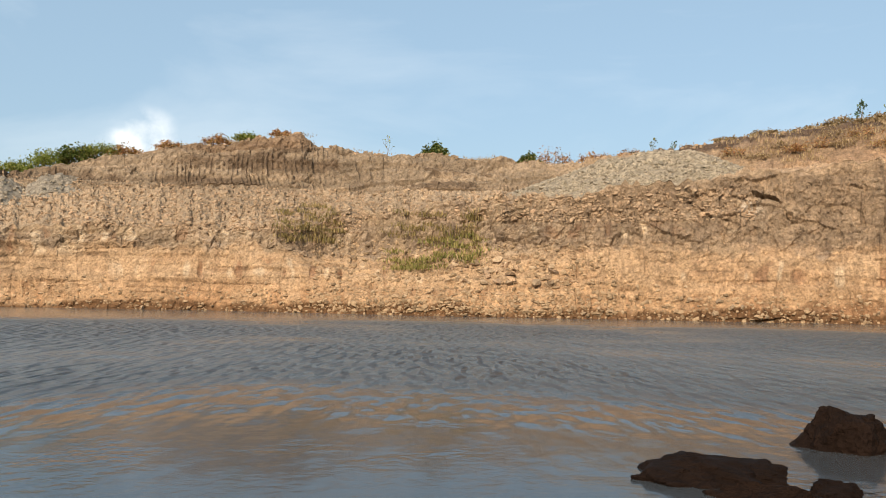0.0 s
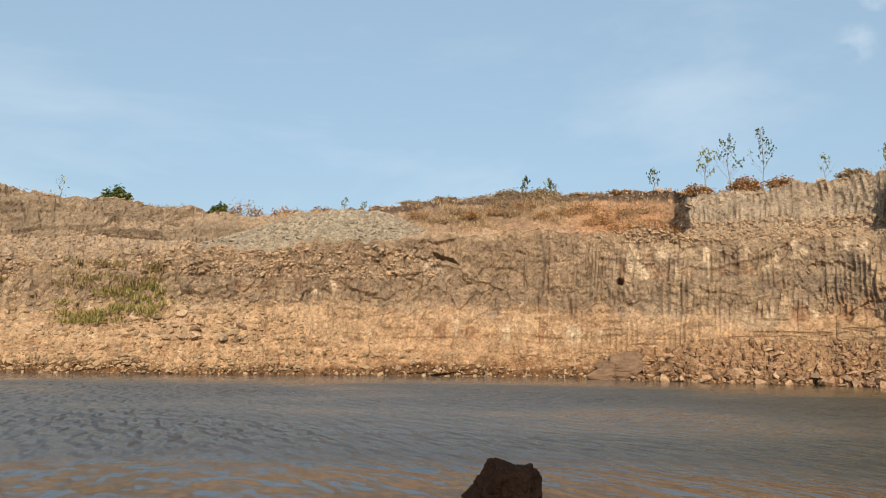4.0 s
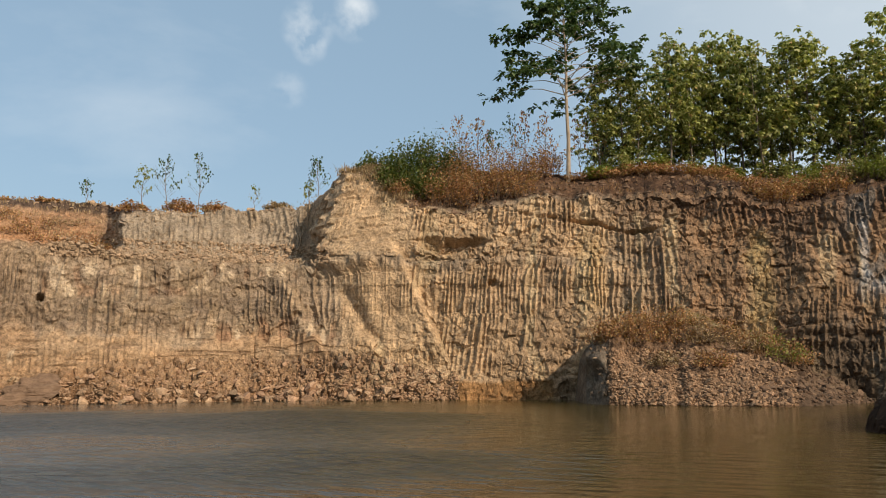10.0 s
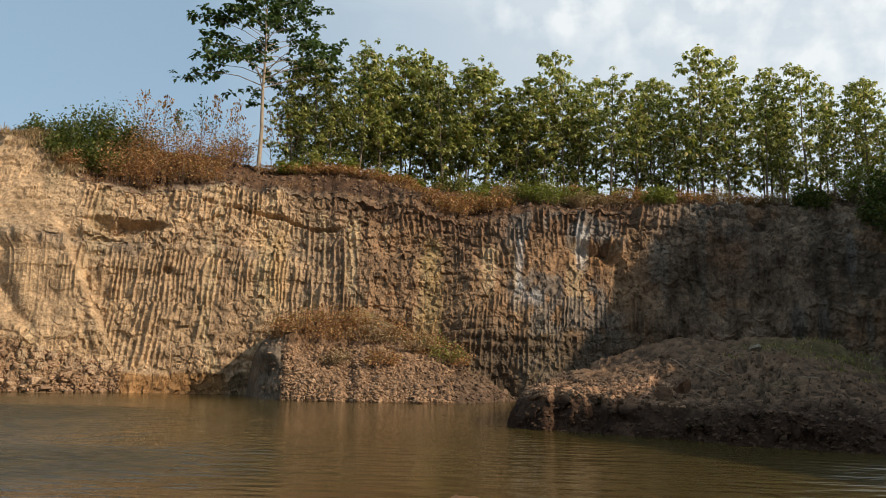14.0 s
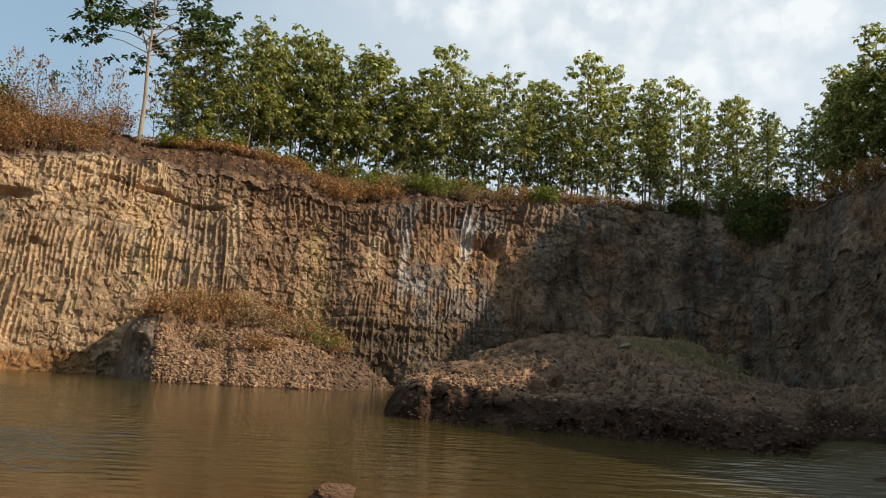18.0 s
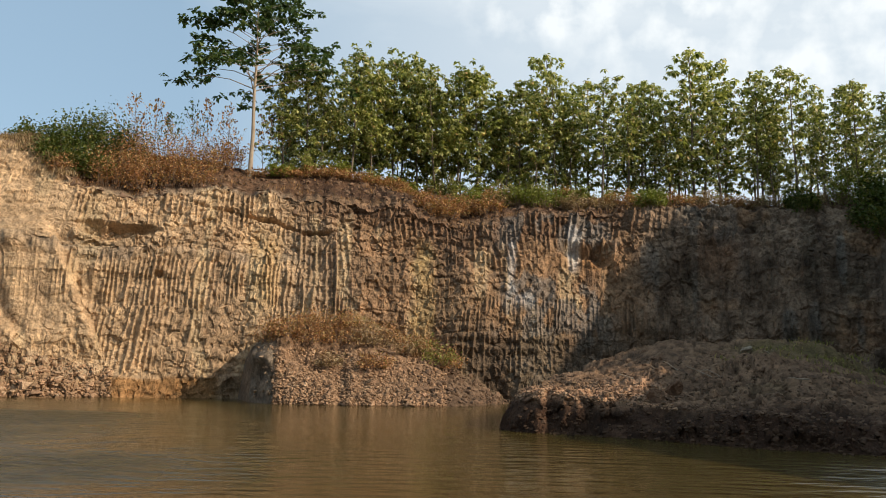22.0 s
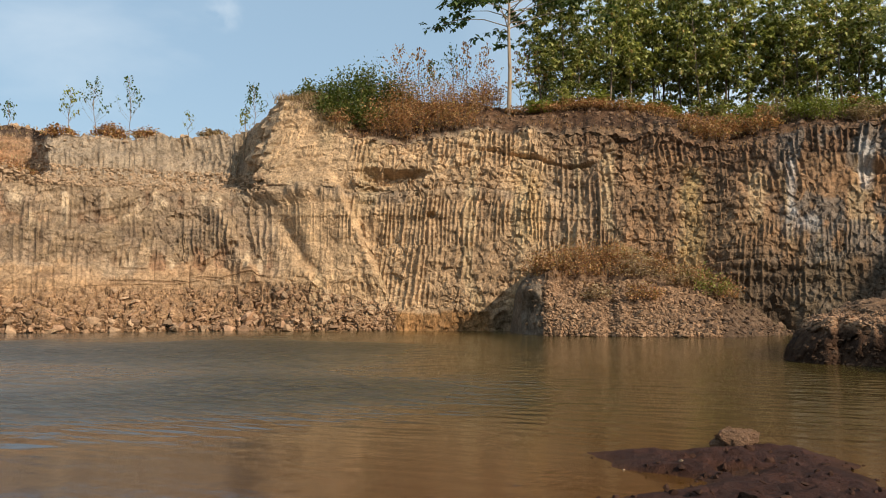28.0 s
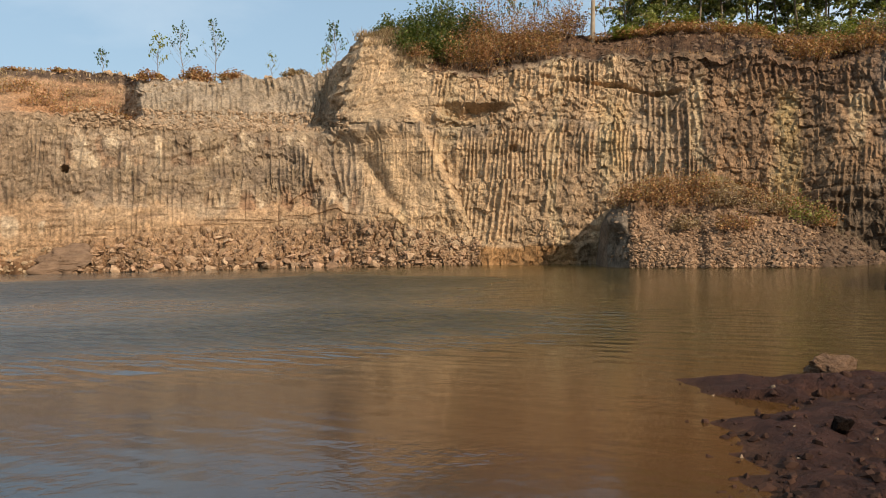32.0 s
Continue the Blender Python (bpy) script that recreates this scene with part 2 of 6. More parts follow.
    k0.inputs["Distance"].default_value = 0.035
    l.new(breath, k0.inputs["Strength"])
    l.new(rip.outputs["Fac"], k0.inputs["Height"])
    k1 = n.new("ShaderNodeBump")
    k1.inputs["Distance"].default_value = 0.9
    l.new(wind, k1.inputs["Strength"])
    l.new(chop.outputs["Fac"], k1.inputs["Height"])
    l.new(k0.outputs["Normal"], k1.inputs["Normal"])
    k2 = n.new("ShaderNodeBump")
    k2.inputs["Distance"].default_value, k2.inputs["Strength"].default_value = 0.006, 0.5
    l.new(rip.outputs["Fac"], k2.inputs["Height"])
    l.new(k1.outputs["Normal"], k2.inputs["Normal"])
    l.new(fade(wind, 0.06, 0.7, 0.13, 0.42), b.inputs["Roughness"])
    l.new(k2.outputs["Normal"], b.inputs["Normal"])
    return m


EARTH = earth_material("quarry_earth")
MUD = earth_material("wet_mud", 0.72, 0.45, 0.14, 0.2)
WATER = water_material()
ROCK_TAN = stone_material("tan_rubble", (0.37, 0.25, 0.155), spread=0.5)
ROCK_OCHRE = stone_material("ochre_rubble", (0.41, 0.295, 0.185), spread=0.25)
ROCK_RED = stone_material("reddish_rubble", (0.33, 0.205, 0.125), spread=0.5)
ROCK_GREY = stone_material("grey_gravel_stone", (0.32, 0.27, 0.20))
ROCK_DARK = stone_material("wet_dark_boulder", (0.015, 0.008, 0.005), 0.7, 0.15, 0.07, 5.0)
ROCK_CLOD = stone_material("brown_clod", (0.19, 0.12, 0.075), 0.92, 0.4, 0.1, 6.0)
ROCK_BROWN = stone_material("brown_stone", (0.21, 0.122, 0.070), 0.85, 0.2, 0.25, 6.0)
BARK = bark_material("teak_bark", (0.10, 0.075, 0.055), (0.24, 0.19, 0.14))
BARK_PALE = bark_material("pale_bark", (0.22, 0.17, 0.12), (0.42, 0.34, 0.25))
TWIG = bark_material("dry_twig", (0.14, 0.09, 0.06), (0.30, 0.22, 0.15))
LEAF_TEAK = leaf_material("teak_leaf", [(0.0, (0.07, 0.095, 0.022)), (0.4, (0.22, 0.24, 0.070)), (0.75, (0.42, 0.42, 0.16)), (0.93, (0.58, 0.54, 0.27)), (1.0, (0.48, 0.30, 0.14))], 0.42, 0.42)
LEAF_DARK = leaf_material("lone_tree_leaf", [(0.0, (0.028, 0.055, 0.022)), (0.6, (0.070, 0.115, 0.040)), (1.0, (0.15, 0.19, 0.075))], 0.42)
LEAF_BUSH = leaf_material("bush_leaf", [(0.0, (0.045, 0.070, 0.018)), (0.6, (0.110, 0.140, 0.034)), (1.0, (0.22, 0.20, 0.06))])
LEAF_LIME = leaf_material("young_leaf", [(0.0, (0.12, 0.15, 0.03)), (0.6, (0.22, 0.25, 0.05)), (1.0, (0.34, 0.31, 0.09))])
LEAF_DRY = leaf_material("dry_leaf", [(0.0, (0.20, 0.093, 0.046)), (0.45, (0.39, 0.19, 0.088)), (0.8, (0.54, 0.33, 0.155)), (1.0, (0.30, 0.25, 0.09))], 0.8, 0.3)
GRASS_DRY = leaf_material("dry_grass", [(0.0, (0.20, 0.125, 0.065)), (0.5, (0.34, 0.235, 0.13)), (1.0, (0.46, 0.35, 0.21))], 0.85, 0.25)
GRASS_GREEN = leaf_material("weedy_grass", [(0.0, (0.13, 0.135, 0.035)), (0.5, (0.24, 0.22, 0.065)), (1.0, (0.40, 0.31, 0.13))], 0.8, 0.3)
GRASS_OLIVE = leaf_material("olive_grass", [(0.0, (0.13, 0.105, 0.035)), (0.5, (0.24, 0.18, 0.07)), (1.0, (0.36, 0.26, 0.12))], 0.8, 0.25)
GRASS_BROWN = leaf_material("brown_grass", [(0.0, (0.12, 0.06, 0.03)), (0.5, (0.22, 0.12, 0.055)), (1.0, (0.33, 0.20, 0.09))], 0.85, 0.2)


def crumb_material(name, tint):
    m, n, l, b = material(name, 0.92, 0.12)
    g = n.new("ShaderNodeNewGeometry")
    r = ramp(n, l, g.outputs["Random Per Island"], [(0.0, tuple(v * 0.55 for v in tint)), (0.5, tint), (1.0, tuple(v * 1.18 for v in tint))])
    t = noise_node(n, l, 9.0, 4.0, 0.6)
    k = ramp(n, l, t.outputs["Fac"], [(0.3, (0.75, 0.74, 0.72)), (0.7, (1.15, 1.12, 1.08))])
    l.new(mix(n, l, "MULTIPLY", r.outputs["Color"], k.outputs["Color"]), b.inputs["Base Color"])
    bump(n, l, b, (t.outputs["Fac"], 0.5, 0.03))
    return m


RUBBLE_TAN, RUBBLE_RED, RUBBLE_OCHRE = crumb_material("tan_crumbs", (0.36, 0.255, 0.165)), crumb_material("red_crumbs", (0.32, 0.205, 0.125)), crumb_material("ochre_crumbs", (0.36, 0.255, 0.155))
RUBBLE_MUD = crumb_material("mud_clods", (0.05, 0.026, 0.018))
RUBBLE_BROWN, RUBBLE_GREY = crumb_material("brown_crumbs", (0.16, 0.105, 0.07)), crumb_material("grey_crumbs", (0.31, 0.265, 0.195))


# ---- noise on arrays ----
def cell_hash(ix, iy, iz, seed):
    h = (ix.astype(np.uint32) * np.uint32(374761393)) ^ (iy.astype(np.uint32) * np.uint32(668265263)) ^ (iz.astype(np.uint32) * np.uint32(2147483647)) ^ np.uint32(seed * 144665 + 977)
    h = (h ^ (h >> np.uint32(13))) * np.uint32(1274126177)
    h = (h ^ (h >> np.uint32(15))) * np.uint32(2246822519)
    return ((h ^ (h >> np.uint32(16))) & np.uint32(0xFFFFFF)).astype(np.float32) / np.float32(0xFFFFFF)


def value_noise(x, y, z, seed=0):
    x, y, z = np.broadcast_arrays(np.asarray(x, np.float32), np.asarray(y, np.float32), np.asarray(z, np.float32))
    fx, fy, fz = np.floor(x), np.floor(y), np.floor(z)
    ix, iy, iz = fx.astype(np.int64), fy.astype(np.int64), fz.astype(np.int64)
    u, v, w = x - fx, y - fy, z - fz
    u, v, w = (t * t * (3 - 2 * t) for t in (u, v, w))
    total = 0
    for a, wa in ((0, 1 - u), (1, u)):
        for b, wb in ((0, 1 - v), (1, v)):
            for c, wc in ((0, 1 - w), (1, w)):
                total = total + wa * wb * wc * cell_hash(ix + a, iy + b, iz + c, seed)
    return total * 2 - 1


def fbm(x, y, z, octaves=4, seed=0, gain=0.5):
    total, amp, f = 0, 1.0, 1.0
    for k in range(octaves):
        total = total + amp * value_noise(x * f + 17.3 * k, y * f - 9.1 * k, z * f + 3.7 * k, seed + k)
        amp, f = amp * gain, f * 2.03
    return total


def blocks(x, y, z, seed=0):
    """Broken rock: the distance to the nearest cell point, the gap to the next, and the cell's own number."""
    x, y, z = np.broadcast_arrays(np.asarray(x, np.float32), np.asarray(y, np.float32), np.asarray(z, np.float32))
    ix, iy, iz = (np.floor(t).astype(np.int64) for t in (x, y, z))
    f1, f2, tone = np.full(x.shape, 9.0, np.float32), np.full(x.shape, 9.0, np.float32), np.zeros(x.shape, np.float32)
    for a in (-1, 0, 1):
        for b in (-1, 0, 1):
            for c in (-1, 0, 1):
                jx, jy, jz = ix + a, iy + b, iz + c
                d = np.sqrt((jx + cell_hash(jx, jy, jz, seed) - x) ** 2 + (jy + cell_hash(jx, jy, jz, seed + 1) - y) ** 2 + (jz + cell_hash(jx, jy, jz, seed + 2) - z) ** 2)
                near = d < f1
                f2 = np.where(near, f1, np.minimum(f2, d))
                tone = np.where(near, cell_hash(jx, jy, jz, seed + 3), tone)
                f1 = np.where(near, d, f1)
    return f1, f2 - f1, tone


def chips(x, y, z, seed=0):
    """Angular broken rock: the number of the nearest cell, and the height of a plane tilted at random through its middle."""
    x, y, z = np.broadcast_arrays(np.asarray(x, np.float32), np.asarray(y, np.float32), np.asarray(z, np.float32))
    ix, iy, iz = (np.floor(t).astype(np.int64) for t in (x, y, z))
    f1, tone, tilt = np.full(x.shape, 9.0, np.float32), np.zeros(x.shape, np.float32), np.zeros(x.shape, np.float32)
    for a in (-1, 0, 1):
        for b in (-1, 0, 1):
            for c in (-1, 0, 1):
                jx, jy, jz = ix + a, iy + b, iz + c
                ox, oy, oz = (u + cell_hash(jx, jy, jz, seed + k) - v for k, (u, v) in enumerate(((jx, x), (jy, y), (jz, z))))
                d = ox * ox + oy * oy + oz * oz
                near = d < f1
                f1 = np.where(near, d, f1)
                tone = np.where(near, cell_hash(jx, jy, jz, seed + 3), tone)
                lean_x, lean_z = cell_hash(jx, jy, jz, seed + 4) - 0.5, cell_hash(jx, jy, jz, seed + 5) - 0.35
                tilt = np.where(near, 2.0 * (lean_x * (ox + 0.5 * oy) + lean_z * oz), tilt)
    return tone, tilt


def smooth(a, b, x):
    t = np.clip((x - a) / (b - a), 0, 1)
    return t * t * (3 - 2 * t)


def band(x, a, b, soft):
    """1 between a and b, fading over soft."""
    return smooth(a - soft, a + soft, x) * (1 - smooth(b - soft, b + soft, x))


def spot(x, y, cx, cy, rx, ry):
    return np.exp(-((x - cx) / rx) ** 2 - ((y - cy) / ry) ** 2)


# ---- meshes from arrays ----
def array_mesh(name, verts, faces, colour=None, smooth_shade=True):
    """verts (n, 3); faces (m, 3) or (m, 4)."""
    me = bpy.data.meshes.new(name)
    verts, faces = np.ascontiguousarray(verts, np.float32), np.ascontiguousarray(faces, np.int32)
    k = faces.shape[1]
    me.vertices.add(len(verts))
    me.vertices.foreach_set("co", verts.ravel())
    me.loops.add(faces.size)
    me.loops.foreach_set("vertex_index", faces.ravel())
    me.polygons.add(len(faces))
    me.polygons.foreach_set("loop_start", np.arange(0, faces.size, k, dtype=np.int32))
    me.polygons.foreach_set("loop_total", np.full(len(faces), k, np.int32))
    me.polygons.foreach_set("use_smooth", np.full(len(faces), smooth_shade))
    if colour is not None:
        at = me.color_attributes.new("bed", "FLOAT_COLOR", "POINT")
        rgba = np.ones((len(verts), 4), np.float32)
        rgba[:, :3] = colour
        at.data.foreach_set("color", rgba.ravel())
    me.update()
    me.validate()
    return me


def grid_faces(rows, cols, wrap=False):
    i, j = np.meshgrid(np.arange(rows - 1), np.arange(cols if wrap else cols - 1), indexing="ij")
    jn = (j + 1) % cols
    return np.stack([i * cols + j, i * cols + jn, (i + 1) * cols + jn, (i + 1) * cols + j], -1).reshape(-1, 4)


def solid(name, mesh, mat, parent=None, label="", at=None):
    ob = new(name, mesh)
    if not mesh.materials:
        mesh.materials.append(mat)
    if parent is not None:
        ob.parent = parent
    if at is not None:
        ob.matrix_basis = at
    if label:
        ob["label"] = label
    return ob


# ---- the pit: one sheet of ground whose cliffs ring the pond ----
# compass turn; distance of the waterline; then height and distance past the waterline of each break of slope
# past 121 the ring is unseen; heights there set the cast shade
AZ = np.array([-40, -28, -20, -12, -10, -9, -7, -2, 3, 8, 12, 17, 21, 28, 37.4, 38.4, 47, 50.8, 52.0, 52.7, 55, 58, 62, 66, 70, 75, 80, 84, 88, 93, 97, 103, 108, 111, 114, 117, 120, 122, 124, 128, 138, 140.5, 143, 150, 180, 210, 240, 270, 300, 320])
SHORE = np.array([66, 64, 60, 56, 55, 54.5, 53.5, 51.5, 50.5, 50.5, 50.8, 51.3, 52.3, 54, 50.8, 50.3, 50.5, 49.6, 49.2, 48.8, 48.3, 48, 47.8, 47.4, 46.5, 46, 45.5, 45, 45, 46, 46, 47, 48, 48, 45, 41, 38, 36.5, 35, 32, 26.09, 24.61, 23.14, 19, 8, 7, 12, 26, 48, 66])
FOOT_Z = np.array([0.7, 0.7, 0.7, 0.7, 0.7, 0.7, 0.7, 0.7, 0.8, 0.8, 0.7, 0.7, 0.7, 0.8, 1.9, 2.3, 2.5, 2.7, 2.8, 2.8, 2.6, 2, 1.3, 1.2, 1.6, 1.6, 1.6, 1.5, 1.5, 2, 2.4, 2.4, 2.4, 2.4, 2.4, 2.4, 2.4, 2.4, 2.4, 2.4, 2.22, 2.17, 2.13, 2, 0.3, 0.3, 0.5, 1, 0.7, 0.7])
FOOT_D = np.array([0.35, 0.35, 0.35, 0.35, 0.35, 0.4, 0.5, 0.5, 0.5, 0.4, 0.4, 0.4, 0.35, 0.5, 2, 2.4, 2.5, 2.4, 2.3, 2.2, 2, 1.4, 0.5, 0.3, 0.3, 0.3, 0.3, 0.3, 0.3, 0.4, 0.4, 0.4, 0.4, 0.4, 0.4, 0.4, 0.4, 0.4, 0.4, 0.4, 0.67, 0.74, 0.81, 1, 2, 2, 2, 1, 0.4, 0.4])
OCHRE_Z = np.array([4.8, 4.7, 4.5, 4.35, 4.3, 4.2, 4, 4.1, 4.3, 4.4, 4.4, 4.45, 4.5, 4.5, 4.25, 4.1, 4, 3.9, 3.8, 3.7, 3.7, 3.8, 4, 4, 4, 4, 4, 4, 4, 4, 4, 4, 4, 4, 4, 4, 4, 4, 4, 4, 4.45, 4.57, 4.68, 5, 0.7, 0.7, 1.2, 4.5, 4.5, 4.8])
OCHRE_D = np.array([1.2, 1.2, 1.2, 1.3, 1.6, 2.2, 3.4, 3.6, 2.6, 1.8, 1.5, 1.4, 1.4, 1.5, 2.6, 2.9, 3, 3, 2.9, 2.8, 2.6, 2, 1.2, 1, 1, 1, 1, 1, 1, 1, 1, 1, 1, 1, 1, 1, 1, 1, 1, 1, 1.91, 2.14, 2.36, 3, 4, 4, 4, 2, 1.2, 1.2])
LIP_Z = np.array([5.8, 5.85, 6.05, 5.75, 6, 6.3, 7.2, 7.5, 7.8, 7.9, 8.4, 8.9, 9.4, 10, 9.7, 9.1, 8.9, 8.5, 8.4, 8.3, 8.2, 8, 8, 8, 8, 8, 8, 7.6, 7.8, 8, 8, 8, 8, 8, 8, 8, 8, 8, 8, 8, 8.45, 8.57, 8.68, 9, 1.4, 1.4, 2.5, 8, 6, 5.8])
LIP_D = np.array([2.6, 2.6, 2.6, 2.7, 3.4, 4.6, 6.4, 5.8, 5, 3.6, 3.2, 3, 3, 3, 3.6, 3.9, 3.9, 3.9, 3.8, 3.6, 3.4, 2.6, 1.9, 1.8, 1.9, 2, 2.1, 2.2, 2.3, 2.4, 2.8, 3, 3, 3, 2.6, 2.6, 2.6, 2.6, 2.6, 2.6, 3.69, 3.96, 4.24, 5, 6, 6, 6, 4, 2.6, 2.6])
BENCH_Z = np.array([9.2, 9.3, 9.9, 10, 9.9, 9.8, 9.5, 9.5, 9.4, 9.2, 9.6, 10, 10.4, 10.9, 10.5, 10, 9.8, 9.6, 9.3, 9, 8.7, 8.4, 8.4, 8.4, 8.4, 8.4, 8.4, 8, 8.2, 8.4, 8.4, 8.4, 8.4, 8.4, 8.4, 8.4, 8.4, 8.4, 8.4, 8.4, 8.9, 9.03, 9.15, 9.5, 2, 2, 4, 9, 9, 9.2])
BENCH_D = np.array([12, 12, 13, 14, 14, 14, 14.5, 14.5, 14.5, 12.5, 11, 10.5, 9.7, 8, 12.0, 7.4, 8.2, 8, 6, 4.2, 3.7, 2.8, 2.1, 2, 2.1, 2.2, 2.3, 2.4, 2.5, 2.6, 3, 3.2, 3.2, 3.2, 2.9, 2.9, 2.9, 2.9, 2.9, 2.9, 3.99, 4.26, 4.54, 5.3, 6.3, 6.3, 6.3, 6, 12, 12])
RIM_Z = np.array([10, 11.3, 13.7, 14.7, 15, 13.9, 13.6, 13.2, 12.7, 12.2, 12.9, 13.7, 14.2, 14.9, 14.5, 12.9, 13.4, 13.7, 14, 14.9, 14.6, 12.2, 11.6, 12.3, 12.2, 12, 11.4, 10, 11, 11.6, 11.5, 11.5, 11.5, 11.6, 11.5, 11.7, 11.9, 12.2, 12.6, 14.5, 13.8, 13.6, 13.5, 13.4, 3.2, 3.2, 6, 12, 11, 10])
RIM_D = np.array([17, 17, 17, 17, 16.5, 17, 18, 18, 18, 17.5, 17, 17, 16.5, 16, 15, 9.4, 10, 9.6, 7.2, 5, 4.7, 3.4, 2.9, 2.8, 3, 3.1, 3.3, 3.5, 3.8, 4, 4.8, 5.6, 6, 6, 5.2, 5.6, 6, 6.1, 6.2, 6.4, 7.13, 7.31, 7.49, 8, 7.5, 8, 9, 12, 16, 17])
TOP_Z = np.array([10.2, 11.6, 14, 15, 15.2, 14.4, 14, 13.6, 13, 12.6, 13.4, 14.2, 14.8, 15.3, 14.9, 14.3, 14.2, 14.2, 14.5, 15.6, 15.8, 15.5, 15.7, 15.7, 14.7, 14.7, 14.3, 13.9, 13.65, 13.3, 12.9, 12.7, 12.6, 12.8, 12.6, 12.9, 13.4, 13.4, 13.5, 13.8, 14, 14, 14, 15.6, 4.5, 4.5, 8, 13, 12, 10.2])
TOP_D = np.array([27, 27, 27, 27, 27, 27, 27, 27, 27, 27, 27, 26, 25, 24, 22, 20, 19, 18, 14, 10, 9, 9, 9, 8.6, 8, 9, 10, 11, 11, 9.2, 10, 10, 10, 10, 10, 10.5, 11, 12.5, 15, 18, 23.91, 25.39, 20, 16, 14, 14, 16, 22, 26, 27])


def along(table, az):
    """A break of slope read at any turn, with its corners eased a little."""
    return sum(w * np.interp(az + s, AZ, table, period=360) for s, w in ((-0.2, .25), (0, .5), (0.2, .25)))


def pit_ground():
    az = np.concatenate([np.arange(-37, 46, 0.075), np.arange(46, 98, 0.052), np.arange(98, 125, 0.08), np.arange(125, 145, 0.6), np.arange(145, 323, 2.2)])
    shore = along(SHORE, az)
    lap = 0.28 * value_noise(az * 0.8, 0, 0, 5) + 0.12 * value_noise(az * 2.6, 0, 0, 6)   # uneven waterline
    jag = 0.30 * value_noise(az * 0.8, 4, 0, 7) + 0.22 * value_noise(az * 2.7, 4, 0, 8)
    kd = [shore - 7, shore - 0.6 + lap, shore + lap] + [shore + along(t, az) for t in (FOOT_D, OCHRE_D, LIP_D, BENCH_D, RIM_D, TOP_D)] + [np.full(az.shape, 320.0), np.full(az.shape, 2600.0)]
    kz = [np.full(az.shape, -1.6), np.full(az.shape, -0.35), np.full(az.shape, 0.02)] + [along(t, az) for t in (FOOT_Z, OCHRE_Z, LIP_Z, BENCH_Z, RIM_Z, TOP_Z)] + [np.full(az.shape, 15.5), np.full(az.shape, 16.0)]
    kz[4] = kz[4] + jag * 0.8
    kz[5] = kz[5] + jag
    kz[7] = kz[7] + 0.6 * jag * smooth(-60, -8, az)
    counts = [3, 3, 18, 40, 56, 22, 44, 16, 13, 4]
    v = np.concatenate([k + np.arange(c) / c for k, c in enumerate(counts)] + [[float(len(counts))]])
    seg = np.minimum(v.astype(int), len(counts) - 1)
    f = (v - seg)[:, None]
    f = np.where(seg[:, None] == 8, f ** 2.4, f)
    kd, kz = np.array(kd), np.array(kz)
    r = kd[seg] * (1 - f) + kd[seg + 1] * f
    z = kz[seg] * (1 - f) + kz[seg + 1] * f
    A = np.broadcast_to(az, r.shape)
    V = np.broadcast_to(v[:, None], r.shape)
    s = np.radians(A) * 50.0                       # metres along the wall
    tr, tz = np.gradient(r, axis=0), np.gradient(z, axis=0)
    ln = np.hypot(tr, tz) + 1e-6
    tr, tz = tr / ln, tz / ln
    steep = smooth(0.25, 0.75, tz)
    near = (V > 1.5) & (V < 8.2)
    lower = band(V, 3.0, 5.0, 0.12)                # ochre and grey face below the bench
    ochre = band(V, 2.9, 4.0, 0.12)
    grey = band(V, 4.0, 5.0, 0.10)
    bench = band(V, 5.0, 6.0, 0.08)
    upper = band(V, 6.0, 7.0, 0.08)
    soil = band(V, 7.0, 8.3, 0.1)
    foot = band(V, 1.9, 3.0, 0.1)
    right = smooth(52, 54, A) * (1 - smooth(121, 124, A))
    left = 1 - smooth(4, 12, A)

    # broad lumps and hollows of the dug faces
    h = 0.55 * fbm(s * 0.16, z * 0.22, 0.0, 3, 11) * (0.35 + 0.65 * steep)
    # bucket strokes: panels of upright grooves, each panel a little turned and shifted
    wob = 0.8 * value_noise(s * 0.16, z * 0.2, 1.0, 21)
    stage = (z + wob + 0.04 * s) / 3.3
    row = np.floor(stage)
    in_row = stage - row
    ph = cell_hash(row.astype(np.int64) + 50, np.zeros(s.shape, np.int64), np.zeros(s.shape, np.int64), 3)
    lean = 0.55 * value_noise(s * 0.07, row * 1.7, 0, 22)
    bend = lean * in_row + 0.40 * value_noise(s * 0.30, z * 0.16, 0, 23) + 0.08 * value_noise(s * 1.9, z * 0.9, 0, 25)
    phase = (s + bend) / (0.31 + 0.04 * np.sin(row * 2.1)) + ph + 0.75 * value_noise(s * 0.75, row * 3.1, 0, 28)
    groove = 1 - np.abs(np.sin(np.pi * phase)) ** 0.75
    rib = np.round(phase).astype(np.int64)        # every rib stands out by its own amount, and is broken off here and there
    own = cell_hash(rib, row.astype(np.int64), np.zeros(s.shape, np.int64), 17)
    snapped = smooth(-0.1, 0.25, value_noise(rib * 7.7, z * 0.85, 0, 29) + 0.35)
    groove = groove * (0.45 + 0.9 * own) * (0.25 + 0.75 * snapped)
    gm = (left * (0.12 * ochre + 0.30 * grey + 1.1 * upper) + (1 - left) * (0.40 * ochre + 0.95 * grey + 0.8 * upper) * (1 - right)
          + right * np.clip(lower + bench + upper, 0, 1) * (1 - 0.25 * smooth(96, 100, A)))
    gm = gm * (1 + 0.7 * band(A, 39, 51, 0.5) * upper)
    gm = gm * (0.12 + 0.98 * smooth(-0.45, 0.25, value_noise(s * 0.20, z * 0.45, 0, 24) + 0.4 * value_noise(s * 0.8, z * 0.9, 0, 27)))
